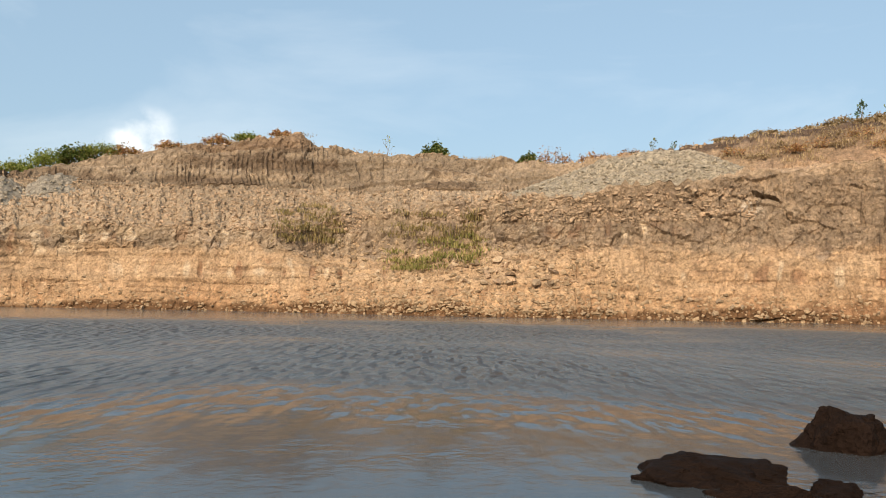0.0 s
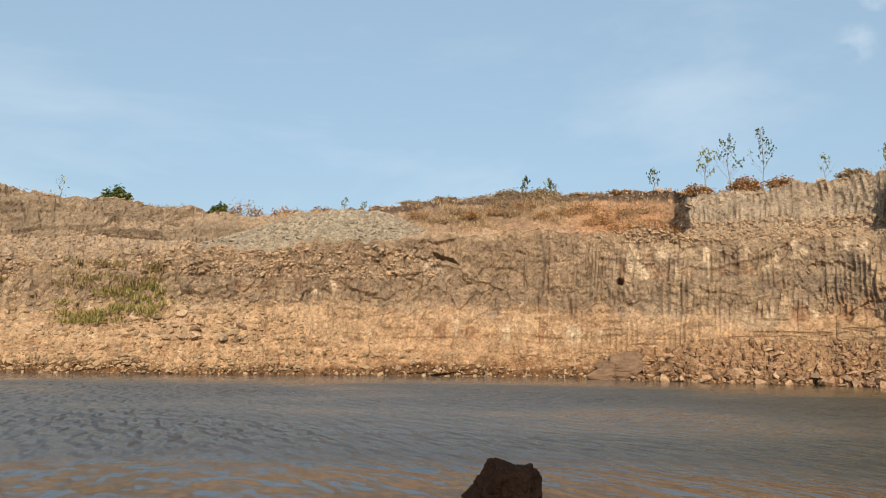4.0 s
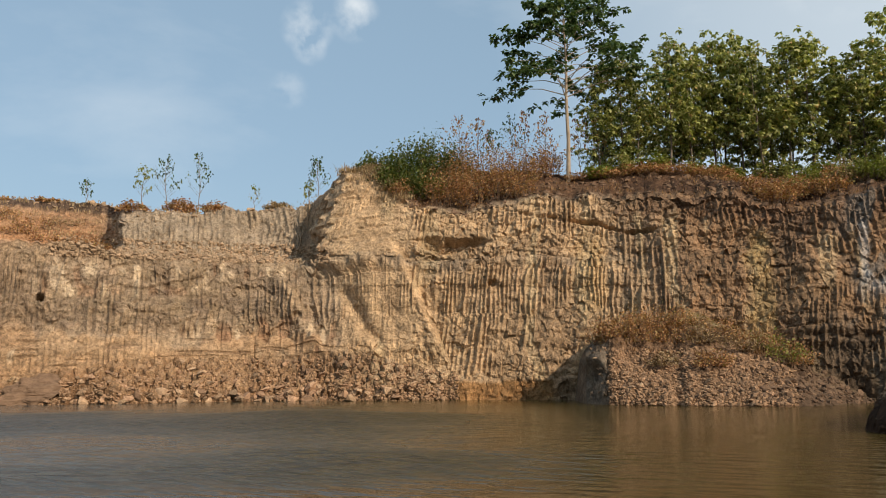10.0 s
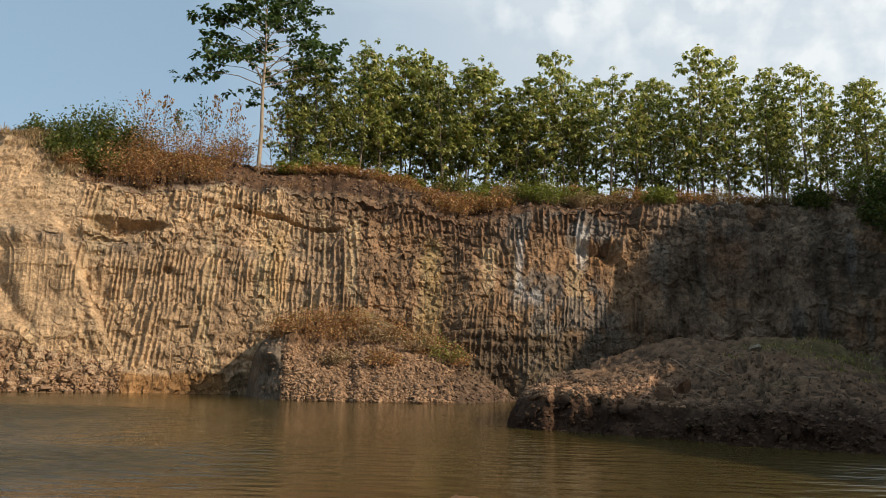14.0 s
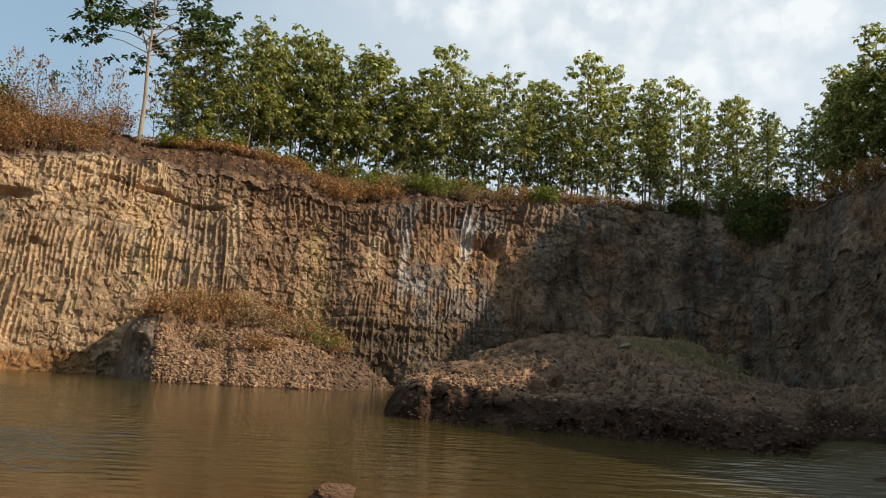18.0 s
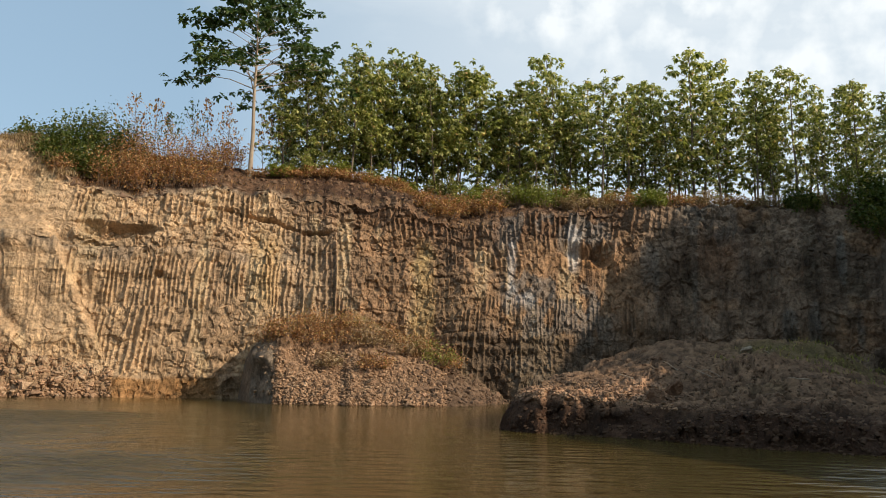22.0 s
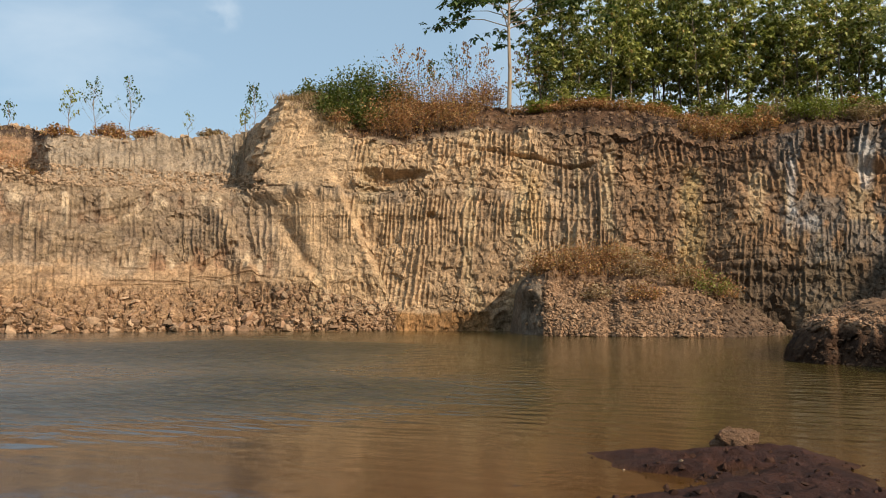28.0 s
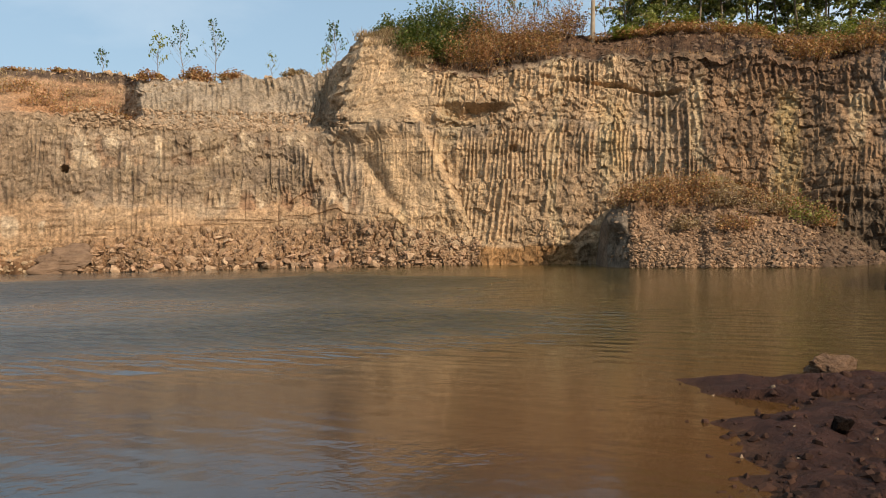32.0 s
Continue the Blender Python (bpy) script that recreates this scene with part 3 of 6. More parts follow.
    gm = gm * (1 - 0.3 * band(A, 7, 25, 4) * band(z, 4, 12, 0.5)) * (1 - 0.5 * band(A, 83, 95, 1.5) * (1 - smooth(4.5, 6.5, z))) * (1 - 0.8 * band(A, 52.6, 57.2, 0.7) * smooth(3, 4, z))
    h = h + gm * 0.27 * (groove - 0.25) * (0.75 + 0.5 * value_noise(s * 1.3, z * 0.9, 0, 26)) + gm * 0.08 * (in_row - 0.5)
    # broken rock and crumbs
    f1, gap, tone = blocks(s / 0.75, r / 0.75, z / 0.55, 31)
    crumb = smooth(0.0, 0.22, gap) * (0.55 + 0.9 * tone)
    scree = foot * band(A, 33, 60, 2.0)
    talus = 0.45 * bench * (1 - smooth(52, 53.5, A)) * (0.45 + 0.55 * (left + band(A, 38, 52, 2)))
    rubble = np.clip(scree + talus + 0.35 * left * grey + 0.06 * left * ochre + 0.2 * (1 - right) * (1 - left) * grey + 0.25 * upper * left + 0.16 * right * lower + 0.34 * right * upper, 0, 1)
    nose = 1 - 0.65 * band(A, 51.6, 58.0, 0.6) * smooth(2.8, 3.6, z)
    rubble = rubble * nose
    h = h + rubble * 0.34 * (crumb - 0.5)
    mid = smooth(24, 31, A) * (1 - right)
    rough_face = (1 - right) * (1 - 0.75 * mid) * (0.14 * ochre + grey + 0.8 * upper + 0.5 * bench) + right * (0.15 * lower + 0.5 * upper)
    broken = smooth(-0.25, 0.25, value_noise(s * 0.35, z * 0.6, 2, 35))
    h = h - 0.02 * (1 - smooth(0.0, 0.09, gap)) * rough_face * broken
    gtone, gtilt = chips(s / 0.30, r / 0.34, z / 0.36, 41)
    ctone, ctilt = chips(s / 0.85, r / 1.0, z / 1.1, 44)
    h = h + near * 0.20 * (ctone - 0.5 + 0.8 * ctilt) * (rough_face * broken + 0.45 * right * (lower + upper)) * nose
    h = h + near * (0.105 - 0.010 * right) * nose * (1 - 0.4 * np.clip(gm, 0, 1)) * (1 - 0.75 * ochre * (1 - right) * (1 - scree)) * (1.25 * (gtone - 0.5) + 1.1 * gtilt) * (1 - 0.6 * soil)
    h = h + near * 0.06 * fbm(s * 2.3, z * 2.6, r * 0.5, 2, 51)
    # fallen-away chunks and upright fissures of the middle and left faces
    btone, btilt = chips(s / 1.7, r / 1.7, z / 1.2, 32)
    h = h + 0.28 * (1 - right) * (1 - 0.5 * mid) * (0.25 * ochre + grey + 0.8 * upper) * (btone - 0.5 + 0.7 * btilt)
    fiss = np.abs(value_noise(s * 0.9, z * 0.22, 4.0, 33) + 0.10 * value_noise(s * 2.5, z * 2.5, 4.0, 36))
    h = h - 0.05 * (1 - smooth(0.0, 0.07, fiss)) * (1 - right) * grey * smooth(-0.2, 0.3, value_noise(s * 0.15, z * 0.3, 8, 34))
    # level beds that stand out or crumble back
    bed = value_noise(s * 0.05, z * 1.7, 0.0, 61)
    h = h + 0.13 * bed * steep * (0.6 + left)
    shelf = np.floor(z * 1.35 + 0.9 * value_noise(s * 0.06, 0, 0, 73) + 0.25 * value_noise(s * 0.5, z, 0, 74))      # broken ledges
    step_out = cell_hash(shelf.astype(np.int64) + 40, np.floor(s * 0.09 + 0.8 * value_noise(s * 0.3, z, 0, 75)).astype(np.int64), np.zeros(s.shape, np.int64), 9)
    h = h + (0.13 * right * (lower + upper) * smooth(-0.1, 0.3, value_noise(s * 0.1, z * 0.3, 0, 76)) + 0.13 * (1 - right) * ochre + 0.42 * left * upper + 0.10 * (1 - right) * grey) * (step_out - 0.5)
    ledge = value_noise(s * 0.12, z * 3.3 + 0.02 * s, 0.0, 64)
    scar_h = value_noise(s * 2.3 + 0.3 * value_noise(s * 0.8, z * 1.5, 0, 106), z * 0.75, 10, 107)
    h = h - 0.10 * smooth(0.38, 0.62, scar_h) * (1 - right) * lower * smooth(-0.1, 0.35, value_noise(s * 0.12, z * 0.7, 11, 108))
    h = h - 0.07 * smooth(0.50, 0.72, value_noise(s * 0.45, z * 5.2 + 0.5 * value_noise(s * 0.2, 0, 0, 104), 9, 105)) * (1 - right) * ochre
    h = h - 0.10 * band(A, 51.5, 59.5, 0.6) * smooth(6.5, 8.5, z) * smooth(0.42, 0.65, value_noise(s * 0.6, z * 3.6 - 0.5 * s, 12, 111))      # slanting partings of the nose
    h = h + 0.10 * ledge * (ochre + 0.5 * left * grey + 0.5 * band(A, 52.5, 58, 1) * upper) * smooth(-0.3, 0.2, value_noise(s * 0.2, z * 0.4, 0, 65))
    cut = np.abs(value_noise(s * 0.55, z * 0.12, 0.0, 66))
    h = h - 0.07 * (1 - smooth(0.0, 0.05, cut)) * ochre * (1 - right)
    dank = right * smooth(95, 98, A)
    rift = np.abs(value_noise(s * 0.75, z * 0.20, 6.0, 112) + 0.12 * value_noise(s * 2.5, z * 2.2, 4.0, 113))
    h = h - 0.10 * dank * (lower + upper) * (1 - smooth(0.0, 0.12, rift))
    h = h + 0.14 * dank * (lower + upper) * (btone - 0.5 + 0.7 * btilt)
    # a long sloping crack, hollows, and dug-out recesses
    crack_z = 11.3 - 0.175 * (A - 65.5)
    crack = np.exp(-((z - crack_z - 0.12 * value_noise(s * 0.6, 0, 0, 62) - 0.05 * value_noise(s * 2.5, 0, 0, 67)) / 0.10) ** 2) * band(A, 65.5, 74.5, 0.5)
    h = h - 0.85 * crack * (0.7 + 0.5 * value_noise(s * 0.9, 0, 0, 68))
    hollow = 1.0 * smooth(0.25, 0.75, spot(A, z + 0.28 * value_noise(s * 0.8, z, 0, 69) + 0.15 * value_noise(s * 2.6, z * 2, 0, 102), 60.8, 9.40 + 0.10 * np.abs(A - 60.8), 2.7, 0.55)) * band(A + 0.4 * value_noise(z * 2, s, 0, 103), 57.6, 63.4, 0.5)
    hollow = hollow + 0.9 * smooth(0.2, 0.9, spot(A, z + 0.35 * value_noise(s * 1.2, z, 0, 79), 92.6, 8.6, 2.0, 0.6)) + 0.5 * smooth(0.3, 0.8, spot(A, z, 63.4, 6.9, 0.4, 0.25)) + 1.0 * smooth(0.3, 0.6, spot(A, z, 33.7, 6.3, 0.26, 0.26)) + 0.4 * smooth(0.3, 0.8, spot(A, z, 49.8, 5.2, 0.4, 0.22))
    arch_z = 7.80 - 0.24 * (A - 21.1) ** 2 * (A > 21.1) + 0.20 * value_noise(s * 1.6, 0, 0, 72) + 0.10 * value_noise(s * 4.1, 0, 0, 77)
    hollow = hollow + 0.9 * smooth(0.40, 0.80, np.exp(-((z - arch_z) / (0.17 + 0.10 * value_noise(s * 1.1, z * 2, 0, 78))) ** 2)) * band(A, 20.7, 22.4, 0.3) + 0.5 * smooth(0.4, 0.7, spot(A, z, 23.0, 6.5, 0.25, 0.3))
    h = h - hollow
    # a dark undercut at the waterline
    h = h - 0.22 * band(z, 0.0, 0.45, 0.12) * (1 - scree) * (0.6 + 0.6 * value_noise(s * 0.7, 0, 0, 63))
    # a smooth wedge that slants down from the nose, a lesser one beside it, and the dark gully between
    slant = 57.7 + 0.52 * (6.9 - z)
    h = h + 0.75 * smooth(52.5, 55.0, A) * (1 - smooth(-0.15, 0.55, A - slant)) * band(z, 2.6, 9.5, 0.9)
    slant2 = 48.6 + 0.52 * (8.3 - z)
    h = h + 0.5 * smooth(-1.6, -0.2, A - slant2) * (1 - smooth(-0.1, 0.4, A - slant2)) * band(z, 2.8, 8.0, 0.8)
    gully_az = 53.3 + 0.62 * (6.6 - z)
    h = h - 0.5 * np.exp(-((A - gully_az - 0.25 * value_noise(z * 1.3, s, 0, 110)) / 0.6) ** 2) * band(z, 3.2, 6.8, 0.5)
    fade = (smooth(1.6, 2.1, V) * (1 - smooth(8.0, 8.8, V))) * np.where((A > 124) | (A < -36), 0.3, 1.0)
    h = h * fade * (1 - 0.65 * np.exp(-((V - 5.0) / 0.10) ** 2) * (1 - right))
    r2 = r - tz * h
    z2 = z + tr * h
    soft_ground = (1 - steep) * band(V, 7.3, 8.8, 0.3)
    z2 = z2 + 9.0 * band(A, 124.0, 139.0, 1.2) * np.exp(-((r - 50.5) / 4.5) ** 2)      # unseen ridge, added to cast shade on the eastern wall
    z2 = z2 + 0.3 * soft_ground * fbm(s * 0.2, r * 0.2, 0, 3, 71)

    # beds of colour
    def tint(*c):
        return np.array(c, np.float32)
    n1 = fbm(s * 0.22, z * 0.5, 0, 3, 81)[..., None]
    n2 = value_noise(s * 0.07, z * 0.2, 3, 82)[..., None]
    n3 = fbm(s * 1.5, z * 0.9, 0, 3, 83)[..., None]
    W = lambda m: m[..., None] if m.ndim == 2 else m
    col_ochre = tint(.425, .288, .170) * (1 + 0.09 * n1)
    col_grey = tint(.325, .240, .158) * (1 + 0.20 * n1) + tint(.03, .02, .005) * n3
    col_tan = tint(.375, .278, .182) * (1 + 0.15 * n1)
    col_soil = tint(.078, .046, .030) * (1 + 0.25 * n1)
    col_rust = tint(.38, .215, .115) * (1 + 0.2 * n1)
    c = np.broadcast_to(col_ochre, (*r.shape, 3)).copy()

    def lay(colour, mask):
        nonlocal c
        m = np.clip(mask, 0, 1)[..., None]
        c = c * (1 - m) + colour * m
    ragged = kz[4][None, :] + 0.55 * value_noise(s * 0.5, 0, 0, 84) + 0.3 * value_noise(s * 1.7, z, 0, 85)
    lay(col_grey, smooth(-0.2, 0.25, z - ragged) * (V < 7.2))
    lay(tint(.40, .30, .20) * (1 + .15 * n3), (1 - right) * grey * smooth(0.25, 0.6, value_noise(s * 0.9, z * 1.2, 5, 88)) * 0.35)
    lay(tint(.20, .14, .095) * (1 + .15 * n3), (1 - right) * grey * smooth(0.2, 0.6, value_noise(s * 0.45, z * 0.8, 6, 89)) * 0.38)
    lay(tint(.262, .186, .120) * (1 + .2 * n3), 0.75 * band(A, 8, 33, 3) * grey)
    lay(tint(.38, .235, .130) * (1 + .15 * n3), (1 - right) * ochre * smooth(0.1, 0.6, value_noise(s * 0.25, z * 1.1, 7, 90)) * 0.45)
    # thin dark partings along the beds, short drips and pale scars down the face
    parting = smooth(0.50, 0.72, value_noise(s * 0.45, z * 5.2 + 0.5 * value_noise(s * 0.2, 0, 0, 104), 9, 105))
    lay(tint(.20, .125, .075) * (1 + .2 * n3), (1 - right) * ochre * parting * 0.6)
    scar = value_noise(s * 2.3 + 0.3 * value_noise(s * 0.8, z * 1.5, 0, 106), z * 0.75, 10, 107)
    where_scar = smooth(-0.1, 0.35, value_noise(s * 0.12, z * 0.7, 11, 108))
    lay(tint(.27, .150, .085) * (1 + .2 * n3), (1 - right) * (ochre + 0.6 * grey) * smooth(0.38, 0.62, scar) * where_scar * 0.75)
    lay(tint(.56, .44, .30) * (1 + .1 * n3), (1 - right) * (ochre + grey) * smooth(0.42, 0.66, -scar) * where_scar * 0.75)
    lay(tint(.50, .37, .24) * (1 + .1 * n3), (1 - right) * ochre * smooth(0.3, 0.65, value_noise(s * 0.8, z * 0.9, 8, 91)) * 0.22)
    lay(col_tan, bench * (1 - right))
    lay(tint(.250, .190, .130) * (1 + .25 * n1), upper * left * 0.9)
    lay(tint(.115, .078, .050) * (1 + .2 * n3), upper * left * smooth(0.0, 0.45, value_noise(s * 0.22, z * 1.5, 5, 96) + 0.35 * n3[..., 0]) * 0.75)
    lay(tint(.36, .27, .18) * (1 + .15 * n3), upper * left * smooth(0.25, 0.6, value_noise(s * 0.3, z * 1.1, 6, 97)) * 0.6)
    lay(tint(.23, .155, .098) * (1 + .2 * n1), left * upper * band(A, -26, -9.5, 0.6) * smooth(12.9, 13.8, z) * 0.7)
    lay(col_rust, (upper + bench * 0.6) * band(A, 17, 38, 1.2) * (0.45 + 0.4 * n2[..., 0] + 0.5 * band(A, 31, 37, 1.5)))
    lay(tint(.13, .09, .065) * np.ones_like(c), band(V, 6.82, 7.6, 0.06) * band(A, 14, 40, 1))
    pale = tint(.50, .37, .24) * (1 + .12 * n3)
    lay(tint(.52, .45, .36) * (1 + .1 * n3), 0.8 * spot(A, z, 20.6, 6.9, 0.7, 0.45))
    lay(tint(.36, .29, .21) * (1 + .15 * n3), 0.85 * band(A, 38.2, 50.2, 0.3) * upper)
    lay(pale, 0.8 * band(A, 51.5, 58.5, 1.0) * smooth(3.0, 9.0, z) * (V < 7.1))
    lay(tint(.20, .15, .105) * (1 + .2 * n3), 0.7 * band(A, 51.5, 59.5, 0.6) * smooth(6.5, 8.5, z) * (V < 7.1) * smooth(0.42, 0.65, value_noise(s * 0.6, z * 3.6 - 0.5 * s, 12, 111)))
    lay(pale, 0.8 * np.exp(-((A - slant - 0.15) / 0.32) ** 2) * band(z, 3, 8.5, 0.8))
    lay(pale, 0.6 * np.exp(-((A - slant2 + 0.2) / 0.3) ** 2) * band(z, 4, 8.6, 0.8))
    lay(tint(.29, .225, .155) * (1 + .2 * n3), 0.45 * smooth(53.3, 54.6, A) * (1 - smooth(-0.5, 0.0, A - slant)) * band(z, 3.4, 8.3, 0.6))
    lay(tint(.55, .42, .27) * (1 + .12 * n3), 0.75 * band(A, 55.5, 63.8, 0.8) * band(z + 0.3 * n3[..., 0], 1.35, 3.5, 0.5) * (V > 2))
    # the eastern face: yellowish, then brown, then wet grey with lime streaks
    lay(tint(.53, .365, .210) * (1 + .18 * n3), right * (lower + upper) * (1 - smooth(69, 76, A)) * 0.78)
    lay(tint(.42, .290, .175) * (1 + .2 * n3), right * smooth(1.2, 2.2, V) * band(A, 62, 68, 1.5) * band(z, 1.3, 9.5, 0.5) * 0.5)
    lay(tint(.48, .33, .16) * (1 + .15 * n1), 0.6 * band(A, 69.3, 71.2, 0.5) * band(z, 5, 9.6, 0.8))
    lay(tint(.295, .182, .102) * (1 + .22 * n3), right * smooth(72, 78, A) * (V < 7.2) * 0.9)
    stain = value_noise(s * 0.95 + 0.4 * value_noise(s * 0.5, z * 0.6, 0, 120), z * 0.13, 14, 121) + 0.35 * value_noise(s * 2.6, z * 0.3, 15, 122)
    lay(tint(.165, .108, .070) * (1 + .2 * n3), right * smooth(61, 66, A) * (V < 7.1) * smooth(0.15, 0.5, stain) * (0.35 + 0.35 * smooth(70, 76, A)))
    lay(tint(.52, .40, .24) * (1 + .12 * n3), right * (V < 7.1) * smooth(0.28, 0.6, -stain) * 0.55 * (1 - smooth(92, 95, A)))
    lay(tint(.47, .34, .15) * (1 + .15 * n3), 0.65 * band(A + 0.3 * n3[..., 0], 80.6, 82.0, 0.4) * band(z, 3.5, 9.3, 0.8))
    lay(tint(.31, .205, .115) * (1 + .2 * n3), right * spot(A, z, 83.0, 5.6, 2.4, 1.8) * 0.6)
    lay(tint(.34, .185, .085) * np.ones_like(c), right * spot(A, z, 92.8, 8.1, 2.2, 0.55))
    lay(tint(.165, .100, .062) * (1 + .25 * n3), right * smooth(70, 74, A) * (1 - smooth(95, 98, A)) * (V < 7.1) * smooth(-0.4, 0.5, z - np.interp(A, [70, 74, 80, 86, 96], [11.6, 10.6, 9.6, 9.0, 10.0]) + 0.7 * n1[..., 0] + 0.3 * n3[..., 0]) * 0.8)
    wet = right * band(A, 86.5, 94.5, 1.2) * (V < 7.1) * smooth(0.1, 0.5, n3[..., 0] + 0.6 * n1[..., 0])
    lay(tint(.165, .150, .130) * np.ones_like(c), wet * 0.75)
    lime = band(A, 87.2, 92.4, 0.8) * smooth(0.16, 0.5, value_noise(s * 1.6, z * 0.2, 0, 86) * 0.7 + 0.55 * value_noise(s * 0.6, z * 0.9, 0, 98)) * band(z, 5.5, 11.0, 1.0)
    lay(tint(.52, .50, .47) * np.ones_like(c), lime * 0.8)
    # damp rock and its cast shade painted together as one dark tone
    shaded = smooth(94.5, 98, A) * (1 - smooth(128, 131, A)) * (V < 7.1) * (V > 2)
    lay(tint(.165, .120, .083) * (1 + 0.15 * W(smooth(99, 104, A))) * (1 + .6 * n3) + tint(.05, .025, .01) * np.clip(n2, 0, 1), shaded * 0.95)
    lay(tint(.26, .155, .085) * (1 + .2 * n3), shaded * smooth(0.2, 0.55, value_noise(s * 0.28, z * 0.55, 3, 99) + 0.25 * n3[..., 0]) * 0.7)
    lay(tint(.20, .185, .155) * (1 + .2 * n3), shaded * smooth(0.35, 0.6, value_noise(s * 1.4, z * 0.25, 4, 100)) * 0.5)
    lay(tint(.05, .045, .03) * (1 + .2 * n3), shaded * smooth(0.3, 0.55, value_noise(s * 0.9, z * 0.3, 5, 101) + 0.4 * n3[..., 0]) * 0.4)
    lay(tint(.20, .115, .065) * (1 + .2 * n3), shaded * spot(A, z, 101.5, 8.3, 1.6, 1.3) * 0.9)
    lay(tint(.17, .125, .09) * (1 + .2 * n3), shaded * spot(A, z, 111.2, 6.0, 0.9, 2.4) * 0.7)
    # foot of the wall beside the mound: cast shade painted as dark brown
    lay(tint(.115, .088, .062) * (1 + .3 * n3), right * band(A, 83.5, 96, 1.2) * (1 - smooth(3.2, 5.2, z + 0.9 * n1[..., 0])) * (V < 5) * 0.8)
    # soil, rust-brown litter and grass on the tops
    top = smooth(7.02, 7.25, V + 0.12 * n1[..., 0])
    lay(np.broadcast_to(col_soil, c.shape), top * right)
    lay(tint(.24, .135, .07) * (1 + .3 * n3), top * right * smooth(0.15, 0.5, n1[..., 0]) * 0.3)
    lay(tint(.30, .185, .095) * (1 + .25 * n1), top * (1 - right))
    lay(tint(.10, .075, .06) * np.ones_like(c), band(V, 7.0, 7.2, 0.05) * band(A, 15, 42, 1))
    lay(tint(.43, .272, .150) * (1 + .15 * n3), (1 - right) * (V < 4.1) * (V > 1.8) * (1 - smooth(1.3, 2.8, z + 0.5 * n1[..., 0])) * 0.6)
    # wet foot
    lay(tint(.22, .120, .062) * (1 + .2 * n3), 0.75 * band(A, 17, 37, 3) * (1 - smooth(0.7, 1.3, z + 0.5 * value_noise(s * 0.7, 0, 0, 131) + 0.2 * n3[..., 0])) * (V < 4))
    drip = smooth(0.05, 0.55, value_noise(s * 1.8, z * 0.25, 9, 92)) * (1 - smooth(1.0, 2.2, z)) * (1 - right)
    lay(tint(.33, .185, .095) * (1 + .15 * n3), 0.6 * drip * (V < 4))
    lay(tint(.155, .085, .042) * (1 + .2 * n3), (1 - smooth(0.35, 0.75, z + 0.22 * value_noise(s * 0.9, 0, 0, 87))) * (A < 62) * (V < 3.2) * (1 - 0.4 * scree))
    lay(tint(.33, .185, .080) * (1 + .2 * n3), band(A, 60.8, 67.6, 0.3) * (1 - smooth(1.05, 1.35, z + 0.1 * n3[..., 0])) * (V < 4))
    lay(tint(.24, .15, .085) * np.ones_like(c), scree * 0.35)
    c = c * (0.72 + 0.34 * (0.5 * crumb + 0.5 * gtone)[..., None])
    c = np.clip(c, 0.01, 0.8)

    # the nose's ragged edge spreads towards its foot; so is the flank of the set-back face beside it
    flank_t, flank_l = chips(r / 0.7, z / 0.55, s * 0.2, 130)
    ragged_az = 0.55 * (flank_t - 0.5 + 0.6 * flank_l) + 0.30 * fbm(r * 0.6, z * 0.8, 2, 3, 95)
    lean_az = -0.26 * np.clip(14.5 - z, 0, 6.0) * band(A, 50.9, 55.4, 1.6) * smooth(7.6, 9.6, z) + ragged_az * band(A, 51.6, 53.2, 0.5) * smooth(8, 9, z)
    lean_az = lean_az + 0.35 * ragged_az * band(A, 37.4, 39.0, 0.5) * np.clip(upper + soil, 0, 1)
    a = np.radians(A + lean_az * (1 - smooth(7.6, 8.4, V)))
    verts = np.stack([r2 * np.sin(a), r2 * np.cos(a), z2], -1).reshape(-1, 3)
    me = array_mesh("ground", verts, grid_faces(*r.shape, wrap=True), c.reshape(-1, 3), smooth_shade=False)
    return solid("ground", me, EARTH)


ground = tagged(pit_ground(), "ochre and grey-brown quarry cliffs with bucket grooves round a pond", "quarry cliff", kind="structure")

# pond
pond_az = np.radians(np.arange(0, 360, 6.0))
pond_r = along(SHORE, np.degrees(pond_az)) + 3.0
pond = np.stack([pond_r * np.sin(pond_az), pond_r * np.cos(pond_az), 0 * pond_az], -1)
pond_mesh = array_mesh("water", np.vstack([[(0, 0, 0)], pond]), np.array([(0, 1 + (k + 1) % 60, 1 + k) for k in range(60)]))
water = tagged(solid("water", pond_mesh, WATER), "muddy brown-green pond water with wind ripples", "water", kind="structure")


# ---- helpers to set things on the ground ----
bpy.context.view_layer.update()


def spot_at(az, d, z=0.0):
    a = radians(az)
    return Vector((d * math.sin(a), d * math.cos(a), z))


def on_ground(az, d, *sheets):
    """Height of the ground at a turn and distance; loose sheets (heaps, spits) count where they stand higher."""
    p = spot_at(az, d, 60)
    best = -1.0
    for ob in (ground, *sheets):
        hit, loc, _, _ = ob.ray_cast(p, Vector((0, 0, -1)))
        if hit:
            best = max(best, loc.z)
    return best


def on_face(az, el, ob=None):
    """The place on a slope that lies at that turn and angle of height from the pond's near bank."""
    hit, loc, nor, _ = (ob or ground).ray_cast(Vector((0, 0, EYE_Z)), toward(az, el))
    return (loc, nor) if hit else (None, None)


